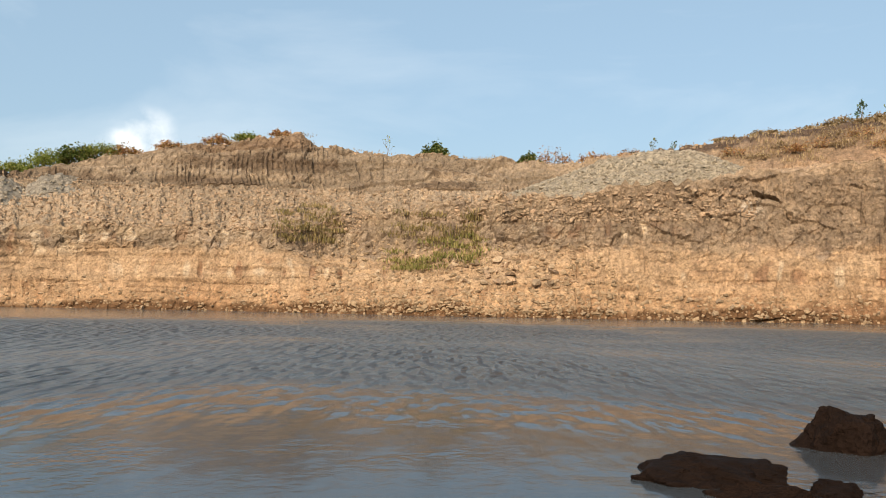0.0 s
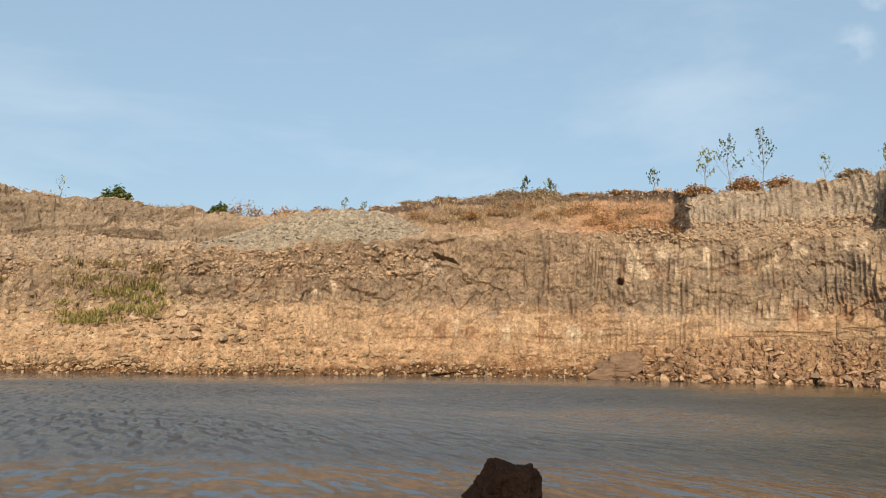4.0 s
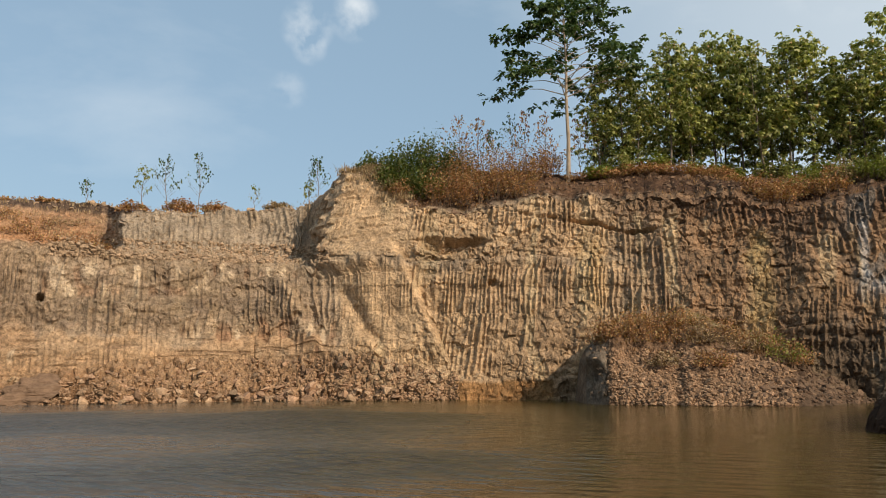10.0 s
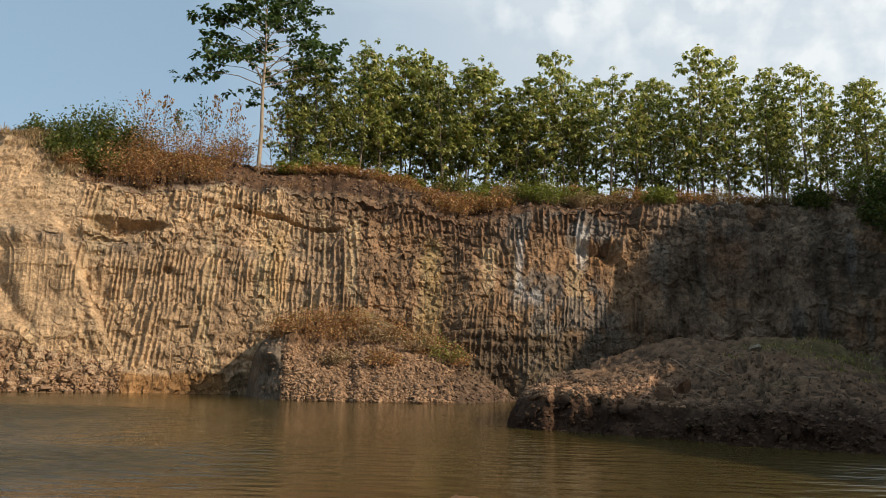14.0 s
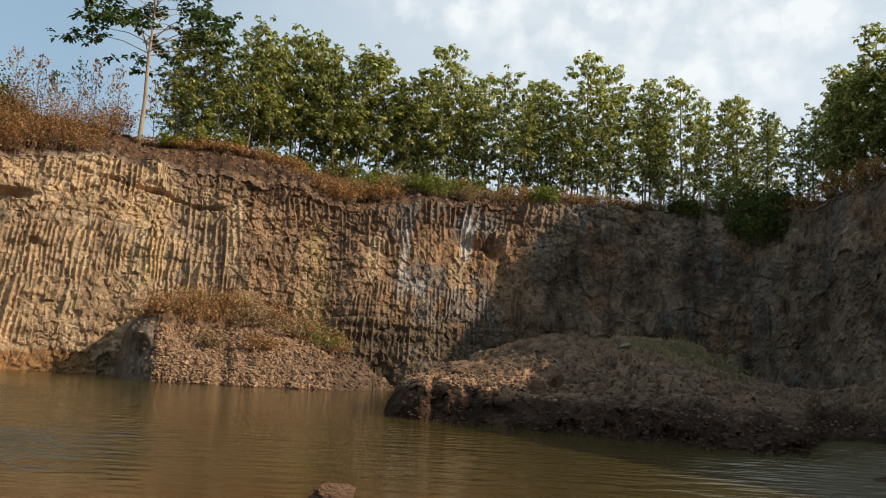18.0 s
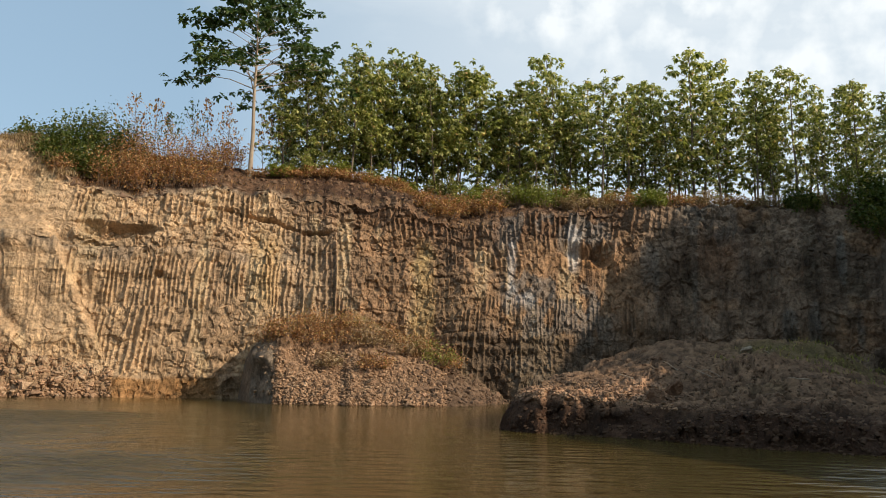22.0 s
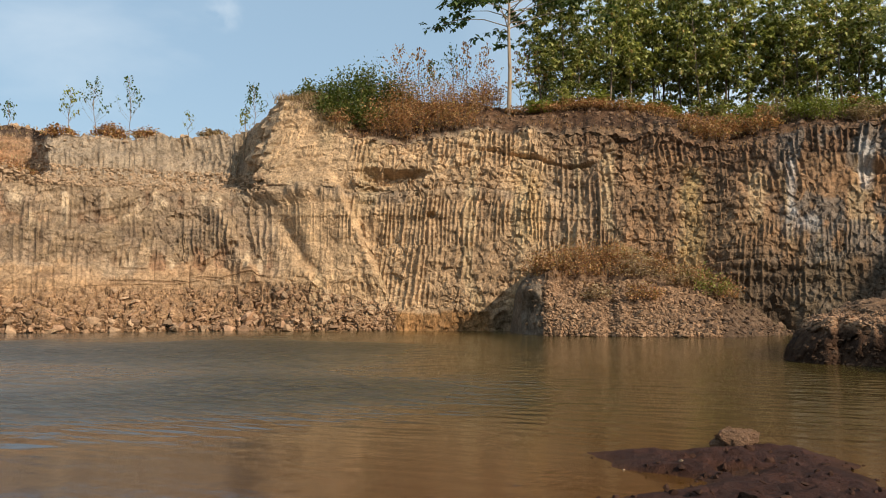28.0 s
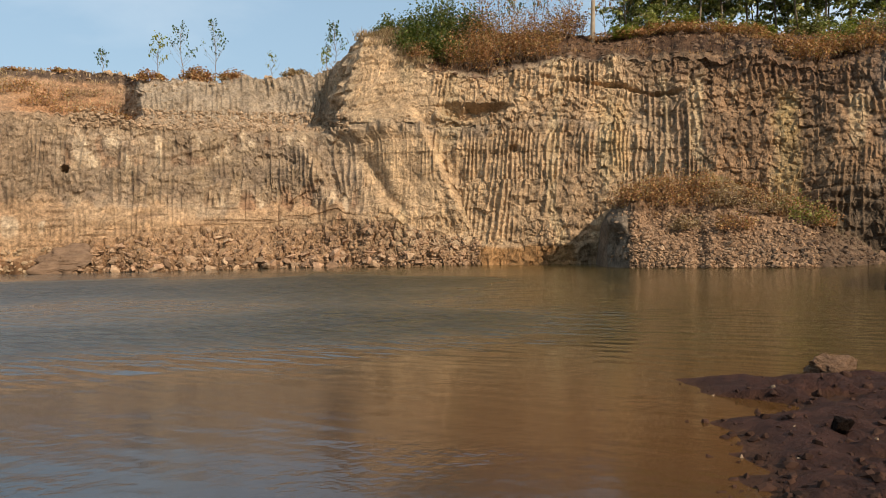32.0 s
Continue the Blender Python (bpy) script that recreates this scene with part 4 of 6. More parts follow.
def tube(points, radii, sides=6):
    pts = [Vector(p) for p in points]
    verts, faces = [], []
    for k, p in enumerate(pts):
        d = (pts[min(k + 1, len(pts) - 1)] - pts[max(k - 1, 0)]).normalized()
        a = d.orthogonal().normalized()
        b = d.cross(a)
        for j in range(sides):
            t = 2 * math.pi * j / sides
            verts.append(p + radii[k] * (math.cos(t) * a + math.sin(t) * b))
    for k in range(len(pts) - 1):
        for j in range(sides):
            j2 = (j + 1) % sides
            faces.append((k * sides + j, k * sides + j2, (k + 1) * sides + j2, (k + 1) * sides + j))
    return np.array([tuple(v) for v in verts]), np.array(faces)


def join(pieces):
    vs, fs, base = [], [], 0
    for v, f in pieces:
        vs.append(v)
        fs.append(f + base)
        base += len(v)
    return np.vstack(vs), np.vstack(fs)


def leaves(centres, size, rng, droop=0.4, aspect=0.62):
    """Pointed leaves, folded along the midrib, one at each centre."""
    n = len(centres)
    yaw = rng.uniform(0, 2 * np.pi, n)
    dip = rng.normal(-droop, 0.45, n)
    roll = rng.normal(0, 0.5, n)
    L = size * rng.uniform(0.65, 1.25, n)
    out = np.stack([np.cos(yaw) * np.cos(dip), np.sin(yaw) * np.cos(dip), np.sin(dip)], -1)
    side = np.stack([-np.sin(yaw), np.cos(yaw), np.zeros(n)], -1)
    up = np.cross(out, side)
    side = side * np.cos(roll)[:, None] + up * np.sin(roll)[:, None]
    up = np.cross(out, side)
    w = (L * aspect * 0.5)[:, None]
    L = L[:, None]
    base, tip = centres - out * L * 0.5, centres + out * L * 0.5 - np.array([0, 0, 0.12]) * L
    mid = centres + up * L * 0.07
    a, b = mid + side * w - out * L * 0.05, mid - side * w - out * L * 0.05
    verts = np.stack([base, a, tip, b, mid], 1).reshape(-1, 3)
    k = np.arange(n)[:, None] * 5
    faces = np.concatenate([k + [0, 1, 4], k + [1, 2, 4], k + [2, 3, 4], k + [3, 0, 4]])
    return verts, faces


def rosettes(centres, n, size, rng, droop=0.35, aspect=0.62):
    """Whorls of n large leaves that spread from each centre, as at the end of a teak twig."""
    m = len(centres)
    base = np.repeat(centres, n, 0)
    turn = np.repeat(rng.uniform(0, 2 * np.pi, m), n) + np.tile(np.arange(n) * 2 * np.pi / n, m) + rng.normal(0, 0.22, m * n)
    dip = rng.normal(-droop, 0.42, m * n)
    L = (np.repeat(size * rng.uniform(0.75, 1.2, m), n) * rng.uniform(0.8, 1.15, m * n))[:, None]
    out = np.stack([np.cos(turn) * np.cos(dip), np.sin(turn) * np.cos(dip), np.sin(dip)], -1)
    side = np.stack([-np.sin(turn), np.cos(turn), rng.normal(0, 0.25, m * n)], -1)
    up = np.cross(out, side)
    mid = base + out * L * 0.55 + up * L * 0.08
    tip = base + out * L * 1.08 - np.array([0, 0, 0.18]) * L
    w = side * L * aspect * 0.5
    verts = np.stack([base + out * L * 0.12, mid + w, tip, mid - w, mid + up * L * 0.04], 1).reshape(-1, 3)
    k = np.arange(m * n)[:, None] * 5
    return verts, np.concatenate([k + [0, 1, 4], k + [1, 2, 4], k + [2, 3, 4], k + [3, 0, 4]])


def blades(centres, height, rng, lean=0.35, width=0.02):
    """Grass blades and dry stalks, bent at half height."""
    n = len(centres)
    yaw = rng.uniform(0, 2 * np.pi, n)
    h = height * rng.uniform(0.5, 1.2, n)[:, None]
    ln = np.abs(rng.normal(0, lean, n))[:, None]
    d = np.stack([np.cos(yaw), np.sin(yaw), np.zeros(n)], -1)
    s = np.stack([-np.sin(yaw), np.cos(yaw), np.zeros(n)], -1) * width * rng.uniform(0.6, 1.6, n)[:, None]
    up = np.array([0, 0, 1.0])
    mid = centres + up * h * 0.6 + d * h * ln * 0.35
    tip = centres + up * h * 0.95 + d * h * ln
    verts = np.stack([centres - s, centres + s, mid + s * 0.7, mid - s * 0.7, tip], 1).reshape(-1, 3)
    k = np.arange(n)[:, None] * 5
    faces = np.concatenate([k + [0, 1, 2], k + [0, 2, 3], k + [3, 2, 4]])
    return verts, faces


def plant(name, wood, leaf, bark, foliage, label, category, at=None, group="", crown="crown", stem="trunk", limbs=()):
    root = new(name)
    if wood is not None:
        w = solid(stem, array_mesh(stem, *wood), bark, root)
        if stem == "brushwood":
            tagged(w, kind="stuff")
    for v, f in limbs:
        solid("branch", array_mesh("branch", v, f), bark, root)
    if leaf is not None:
        tagged(solid(crown, array_mesh(crown, *leaf, smooth_shade=False), foliage, root), kind="stuff")
    if at is not None:
        root.matrix_basis = at
    return tagged(root, label, category, group)


def teak(seed, height, start, reach, n_limb, per_limb, leaf_size, trunk_r):
    """A straight plantation tree: bare stem, upward limbs, large leaves in clumps along their outer parts."""
    rng = np.random.default_rng(seed)
    bend = rng.normal(0, 0.02, (7, 2)).cumsum(0) * height * 0.35
    zs = np.linspace(0, 1, 7) * height
    stem = [Vector((b[0], b[1], z)) for b, z in zip(bend, zs)]
    pieces = [tube(stem, [trunk_r * (1 - 0.82 * k / 6) for k in range(7)], 7)]
    spots = []
    for k in range(n_limb):
        u = start + (1 - start) * ((k + rng.uniform(0, 0.9)) / n_limb) * 0.97
        q = u * 6
        i = min(int(q), 5)
        p0 = stem[i].lerp(stem[i + 1], q - i)
        yaw = k * 2.39996 + rng.normal(0, 0.4)
        prof = 1 - ((u - start) / (1 - start)) ** 3.2
        length = reach * (0.35 + 0.75 * prof) * rng.uniform(0.7, 1.15)
        rise = rng.uniform(0.25, 0.7)
        pts = [p0]
        for t in (0.33, 0.66, 1.0):
            w = yaw + rng.normal(0, 0.15)
            pts.append(p0 + Vector((math.cos(w) * length * t, math.sin(w) * length * t, length * rise * t ** 1.3)))
        r0 = trunk_r * 0.36 * (1 - 0.55 * u)
        pieces.append(tube(pts, [r0, r0 * 0.75, r0 * 0.5, r0 * 0.2], 4))
        n = int(per_limb * (0.5 + 0.7 * prof) * rng.uniform(0.7, 1.3))
        lump = rng.integers(3, 6)
        for c in range(lump):
            t = 0.30 + 0.72 * (c + rng.uniform(0.2, 0.9)) / lump
            q2 = min(t, 1.0) * 3
            j = min(int(q2), 2)
            cpos = np.array(pts[j].lerp(pts[j + 1], q2 - j)) + rng.normal(0, 0.16, 3)
            m = max(1, round(n / (lump * 4.3)))
            spots.append(cpos + rng.normal(0, 1, (m, 3)) * np.array([0.36, 0.36, 0.28]))
    spots.append(np.array(stem[-1]) - np.array([0, 0, 0.6]) + rng.normal(0, 1, (per_limb // 3, 3)) * np.array([0.6, 0.6, 0.45]))
    return pieces, rosettes(np.vstack(spots), 7, leaf_size, rng, 0.45, 0.70)


def sapling(seed, height, n_limb, n_leaf, leaf_size, spread=0.5):
    """A thin young tree with few, large leaves."""
    rng = np.random.default_rng(seed)
    stem = [Vector((rng.normal(0, 0.03) * k, rng.normal(0, 0.03) * k, height * k / 5)) for k in range(6)]
    pieces = [tube(stem, [0.024 * (1 - k / 6.5) + 0.004 for k in range(6)], 4)]
    tips = []
    for k in range(n_limb):
        u = 0.25 + 0.7 * (k + rng.uniform()) / n_limb
        q = u * 5
        i = min(int(q), 4)
        p0 = stem[i].lerp(stem[i + 1], q - i)
        w = rng.uniform(0, 2 * math.pi)
        ln = height * spread * (1.1 - u) * rng.uniform(0.5, 1.0)
        p1 = p0 + Vector((math.cos(w) * ln * 0.5, math.sin(w) * ln * 0.5, ln * 0.5))
        p2 = p0 + Vector((math.cos(w) * ln * 0.8, math.sin(w) * ln * 0.8, ln * 1.1))
        pieces.append(tube([p0, p1, p2], [0.010, 0.007, 0.004], 3))
        tips += [np.array(p1.lerp(p2, rng.uniform(0, 1.05))) + rng.normal(0, 0.09, 3) for _ in range(max(1, n_leaf // n_limb))]
    return pieces[0], leaves(np.array(tips), leaf_size, rng, 0.7), pieces[1:]


def bush(seed, width, depth, height, n_leaf, leaf_size, n_twig=26, hollow=0.35):
    """A shrub: twigs fanning from the base and leaves in uneven clumps over them."""
    rng = np.random.default_rng(seed)
    pieces, spots = [], []
    for k in range(n_twig):
        w = rng.uniform(0, 2 * math.pi)
        q = math.sqrt(rng.uniform())
        foot_p = Vector((math.cos(w) * q * width * 0.30, math.sin(w) * q * depth * 0.30, 0))
        top = Vector((math.cos(w) * q * width * 0.5, math.sin(w) * q * depth * 0.5, height * (1 - 0.6 * q * q) * rng.uniform(0.6, 1.12)))
        midp = foot_p.lerp(top, 0.55) + Vector(tuple(rng.normal(0, 0.06 * height, 3)))
        midp.z = max(0.05, midp.z)
        pieces.append(tube([foot_p, midp, top], [0.016, 0.011, 0.004], 3))
        m = max(2, n_leaf // n_twig)
        t = rng.uniform(hollow, 1.05, m)[:, None]
        c = np.array(foot_p) * (1 - t) ** 2 + 2 * np.array(midp) * t * (1 - t) + np.array(top) * t ** 2
        c = c + rng.normal(0, 1, (m, 3)) * np.array([0.13 * width / 2, 0.13 * depth / 2, 0.10 * height])
        c[:, 2] = np.maximum(c[:, 2], 0.03)
        spots.append(c)
    return join(pieces), leaves(np.vstack(spots), leaf_size, rng, 0.2)


# ---- loose rock ----
def rock_mesh(seed, subdiv=1, cuts=9, rough=0.10, squash=(1, 1, 0.7), depth=(0.24, 0.48)):
    """A broken stone, about one metre across, its base near z = -0.3."""
    rng = np.random.default_rng(seed)
    bm = bmesh.new()
    bmesh.ops.create_icosphere(bm, subdivisions=subdiv, radius=0.62)
    co = np.array([v.co[:] for v in bm.verts])
    fc = np.array([[v.index for v in f.verts] for f in bm.faces])
    bm.free()
    for _ in range(cuts):
        d = rng.normal(0, 1, 3)
        d /= np.linalg.norm(d)
        lim = rng.uniform(*depth)
        over = np.maximum(co @ d - lim, 0)
        co = co - over[:, None] * d
    if subdiv > 3:                                # chipped faces of the larger boulders
        for size, amount in ((0.42, 0.11), (0.17, 0.06)):
            q = co / size + seed
            tone, tilt = chips(q[:, 0], q[:, 1], q[:, 2], seed % 40)
            co = co * (1 + amount * (tone - 0.5 + 0.8 * tilt))[:, None]
    k = co * 3.6 + seed * 3.1
    co = co * (1 + rough * fbm(k[:, 0], k[:, 1], k[:, 2], 3, seed % 50)[:, None])
    co = co * np.array(squash)
    return array_mesh("stone", co, fc, smooth_shade=False)


ROCKS = [rock_mesh(100 + k, 1, 8, 0.10, ((1, .8, .62), (1, .9, .75), (1, .7, .5), (1, 1, .6), (1.1, .6, .55), (.9, .9, .85))[k], (0.16, 0.42)) for k in range(6)]


def rock_set(mat):
    out = []
    for me in ROCKS:
        c = me.copy()
        c.materials.clear()
        c.materials.append(mat)
        out.append(c)
    return out


def strew(parent, meshes, places, rng, name="stone", sink=0.12):
    """Loose stones lying at the places (position, size)."""
    for p, size in places:
        ob = new(name, meshes[rng.integers(len(meshes))])
        ob.parent = parent
        s = size * rng.uniform(0.85, 1.15, 3)
        ob.matrix_basis = Matrix.LocRotScale(Vector(p) + Vector((0, 0, size * (0.30 - sink))), Euler((rng.normal(0, 0.35), rng.normal(0, 0.35), rng.uniform(0, 6.3))), Vector(s))


# ---- rubble heap that juts into the pond, gravel pile on the bench, spit of spoil ----
def polar_sheet(name, az, radius, height, mat, colour, **tags):
    """A sheet over turn (columns) and distance (rows)."""
    a = np.radians(np.broadcast_to(az, radius.shape))
    verts = np.stack([radius * np.sin(a), radius * np.cos(a), height], -1).reshape(-1, 3)
    return tagged(solid(name, array_mesh(name, verts, grid_faces(*radius.shape), colour.reshape(-1, 3)), mat), **tags)


def rubble_point():
    az = np.arange(67.6, 87.5, 0.07)
    f = (np.linspace(0, 1, 120) ** 1.7)[:, None]
    shore = np.interp(az, [67.6, 68.9, 69.3, 69.7, 70.6, 71.4, 72.2, 76, 80, 82.5, 85, 87.5], [48.3, 47.6, 44.6, 42.4, 41.5, 40.6, 40.2, 39.4, 38.9, 38.7, 40.5, 44.0])
    shore = shore + 0.25 * value_noise(az * 1.4, 0, 0, 201)
    crest = np.interp(az, [67.6, 68.9, 69.3, 69.8, 70.7, 71.4, 72.6, 74.5, 76.2, 79, 81, 82.5, 84, 86, 87.5], [-0.5, -0.3, 1.7, 2.5, 2.9, 3.2, 3.6, 4.0, 4.1, 3.7, 3.1, 2.4, 1.5, 0.8, 0.2])
    r = shore + (48.5 - shore) * f - 0.8 * (1 - f)
    up = np.clip((f - 0.03) / np.interp(az, [70.6, 71.6, 72.6, 75], [0.09, 0.14, 0.30, 0.50]), 0, 1) ** 0.85
    z = -0.5 + (crest + 0.5) * up * (1 + 0.12 * smooth(0.4, 1, f))
    s = np.radians(az) * 42
    R, S = np.broadcast_to(r, z.shape), np.broadcast_to(s, z.shape)
    z = z + up * 0.35 * fbm(S * 0.5, R * 0.5, 0, 3, 202)
    tone, tilt = chips(S / 0.34, R / 0.34, z / 0.34, 203)
    z = z + (0.03 + 0.14 * smooth(70.8, 71.8, az)) * up * (tone - 0.5 + 0.8 * tilt)
    r = R - 0.15 * (tone - 0.5) - 0.5 * up * (1 - smooth(70.6, 72.0, az)) * (fbm(S * 0.8, z * 0.9, 1, 3, 204) + 0.5 * tilt)
    c = np.ones((*z.shape, 3)) * np.array([.21, .132, .08]) * (0.6 + 0.8 * tone[..., None])
    wet = (1 - smooth(0.25, 0.6, z))[..., None]
    c = c * (1 - wet) + np.array([.13, .075, .04]) * wet
    dry = (smooth(0.38, 0.6, f) * np.ones_like(z))[..., None] * 0.7
    c = c * (1 - dry) + np.array([.22, .155, .07]) * dry
    block = ((1 - smooth(71.0, 71.6, az)) * np.ones_like(z))[..., None]      # a bare grey block at its end
    c = c * (1 - block) + np.array([.19, .15, .11]) * (0.7 + 0.6 * tone[..., None]) * block
    # right end darker: damp debris and cast shade painted together
    shaded = (smooth(81.5, 84, az) * np.ones_like(z))[..., None]
    c = c * (1 - 0.6 * shaded) + np.array([.10, .075, .055]) * shaded * 0.6
    return polar_sheet("spoil_mound", az, r, z, EARTH, c, label="heap of tan broken rock jutting into the pond", category="rubble heap")


def gravel_pile():
    az = np.arange(3.2, 21.4, 0.075)
    f = np.linspace(0, 1, 70)[:, None]
    el = np.interp(az, [3.2, 4.6, 8, 11, 13.5, 15.5, 17.5, 19.2, 20.4, 21.4], [6.2, 6.9, 8.0, 9.05, 9.68, 9.8, 9.62, 9.0, 8.3, 7.5])
    el = el + 0.07 * value_noise(az * 1.3, 0, 0, 211)
    front = along(SHORE, az) + along(LIP_D, az) + 0.6
    base = along(LIP_Z, az) - 0.15
    crest_d = front + 6.4
    crest = EYE_Z + crest_d * np.tan(np.radians(el))
    crest = np.maximum(crest, base + 0.05)
    r = np.where(f < 0.75, front + (crest_d - front) * f / 0.75, crest_d + 7 * (f - 0.75) / 0.25)
    z = np.where(f < 0.75, base + (crest - base) * np.minimum(f / 0.75, 1) ** 0.9, crest - 2.5 * np.maximum((f - 0.75) / 0.25, 0) ** 1.5)
    s = np.broadcast_to(np.radians(az) * 58, z.shape)
    f1, gap, tone = blocks(s / 0.34, r / 0.34, z / 0.34, 212)
    z = z + 0.13 * (smooth(0, 0.25, gap) * (0.3 + tone) - 0.4) + 0.22 * fbm(s * 0.45, r * 0.45, 0, 3, 213)
    c = np.ones((*z.shape, 3)) * np.array([.32, .268, .195]) * (0.72 + 0.55 * tone[..., None])
    return polar_sheet("gravel_mound", az, r, z, EARTH, c, label="long pile of grey gravel on the quarry bench", category="gravel pile")


def small_gravel():
    az = np.arange(-33, -22.6, 0.09)
    f = np.linspace(0, 1, 40)[:, None]
    el = np.interp(az, [-33, -30, -28.4, -27.2, -26.2, -25.2, -24.2, -23.4, -22.6], [6.0, 6.3, 6.7, 6.1, 6.9, 7.1, 6.9, 6.2, 5.4])
    d0 = 71.5
    r = d0 + 7 * f + 0 * az
    crest = EYE_Z + 76.5 * np.tan(np.radians(el))
    z = 7.5 + (crest - 7.5) * np.where(f < 0.72, (f / 0.72) ** 0.8, 1 - 0.3 * (f - 0.72))
    s = np.broadcast_to(np.radians(az) * 72, z.shape)
    f1, gap, tone = blocks(s / 0.45, r / 0.45, z / 0.45, 222)
    z = z + 0.22 * (smooth(0, 0.25, gap) * (0.3 + tone) - 0.4)
    c = np.ones((*z.shape, 3)) * np.array([.26, .225, .175]) * (0.7 + 0.6 * tone[..., None])
    return polar_sheet("gravel_mound", az, r, z, EARTH, c, label="small heap of dark grey gravel beside green scrub", category="gravel pile")


def spoil_spit():
    az = np.arange(86.3, 131, 0.11)
    f = (np.linspace(0, 1, 140) ** 2.1)[:, None]
    near = np.interp(az, [86.3, 87.4, 88.5, 91, 95, 98, 102, 106, 110, 113.9, 114.3, 114.7, 115.2, 117, 119.3, 124, 131],
                     [24.2, 22.8, 22.4, 22.2, 21.4, 20.6, 19.6, 19.3, 19.2, 19.3, 19.6, 22.5, 25.4, 26.2, 25.6, 23, 18])
    near = near + 0.14 * value_noise(az * 1.1, 0, 0, 231) + 0.06 * value_noise(az * 3.1, 0, 0, 232)
    far = np.interp(az, [86.3, 87.0, 88, 89.5, 91, 92.5, 94, 97, 131], [25.2, 26.5, 29, 31.5, 34, 38, 44, 56, 56])
    r = near - 0.5 + (far + 1.0 - near) * f
    lip = np.interp(az, [86.3, 87.2, 88.2, 89.6, 92, 96, 102, 110, 114, 115.2, 118, 124], [0.05, 0.38, 0.75, 1.0, 1.1, 0.85, 0.75, 0.6, 0.5, 0.22, 0.25, 0.4])
    bank = smooth(0.0, np.interp(az, [86, 98, 106, 112, 116], [1.5, 1.7, 1.8, 1.1, 1.5]), r - near + 0.15)
    ridge = np.interp(az, [86, 90, 92.5, 95, 97.5, 101, 104.5, 107.5, 110, 112, 114, 117, 120, 131], [0.2, 0.35, 0.7, 1.5, 2.2, 2.0, 2.2, 1.9, 1.1, 0.7, 0.6, 1.1, 1.6, 2])
    rise = smooth(near + 1.5, np.interp(az, [86, 92, 97, 131], [30, 35, 37, 36]), r)
    z = -0.4 + (lip + 0.4) * bank + ridge * rise
    z = z * smooth(0.0, 1.6, far - r) + (-0.5) * (1 - smooth(0.0, 1.6, far - r))
    s = np.broadcast_to(np.radians(az) * 24, z.shape)
    land = smooth(-0.15, 0.25, z)
    z = z + smooth(0.1, 0.6, z) * 0.30 * fbm(s * 0.6, r * 0.6, 0, 4, 233)
    tone, tilt = chips(s / 0.26, r / 0.26, z / 0.26, 234)
    r = r + 0.22 * fbm(s * 1.3, z * 2.6, r * 0.6, 3, 238) * land      # crumbled bank
    lumps = smooth(-0.1, 0.5, fbm(s * 0.35, r * 0.25, 3, 2, 235))
    r = r + 0.22 * (tone - 0.5 + 0.8 * tilt) * land * (1 - smooth(1.0, 3.0, r - near))
    z = z + land * (0.10 + 0.12 * lumps) * (tone - 0.5 + 0.9 * tilt)
    A = np.broadcast_to(az, z.shape)
    # brown suited to ground in shade; the tip's sunlit patch is painted lighter
    c = np.ones((*z.shape, 3)) * np.array([.19, .120, .073]) * (0.5 + 1.0 * tone[..., None])
    sunlit = (band(A, 87.5, 98, 1.0) * band(r, 21.8, 26.5, 1.0) * smooth(0.5, 0.9, z))[..., None]
    c = c * (1 - sunlit) + np.array([.42, .25, .15]) * (0.7 + 0.6 * tone[..., None]) * sunlit
    wet = (1 - smooth(0.45, 0.92, z + 0.25 * fbm(s * 0.8, r * 0.3, 2, 2, 237)))[..., None]
    c = c * (1 - wet) + np.array([.055, .031, .019]) * (0.6 + 0.8 * tone[..., None]) * wet
    moss = (smooth(0.2, 0.6, fbm(s * 0.3, r * 0.3, 7, 3, 236)) * smooth(99, 104, A) * smooth(25, 30, r))[..., None] * 0.6
    c = c * (1 - moss) + np.array([.13, .115, .04]) * moss
    return polar_sheet("spoil_spit", az, r, z, EARTH, c, label="dark earthen spit of quarry spoil with stones", category="earth bank", kind="structure")


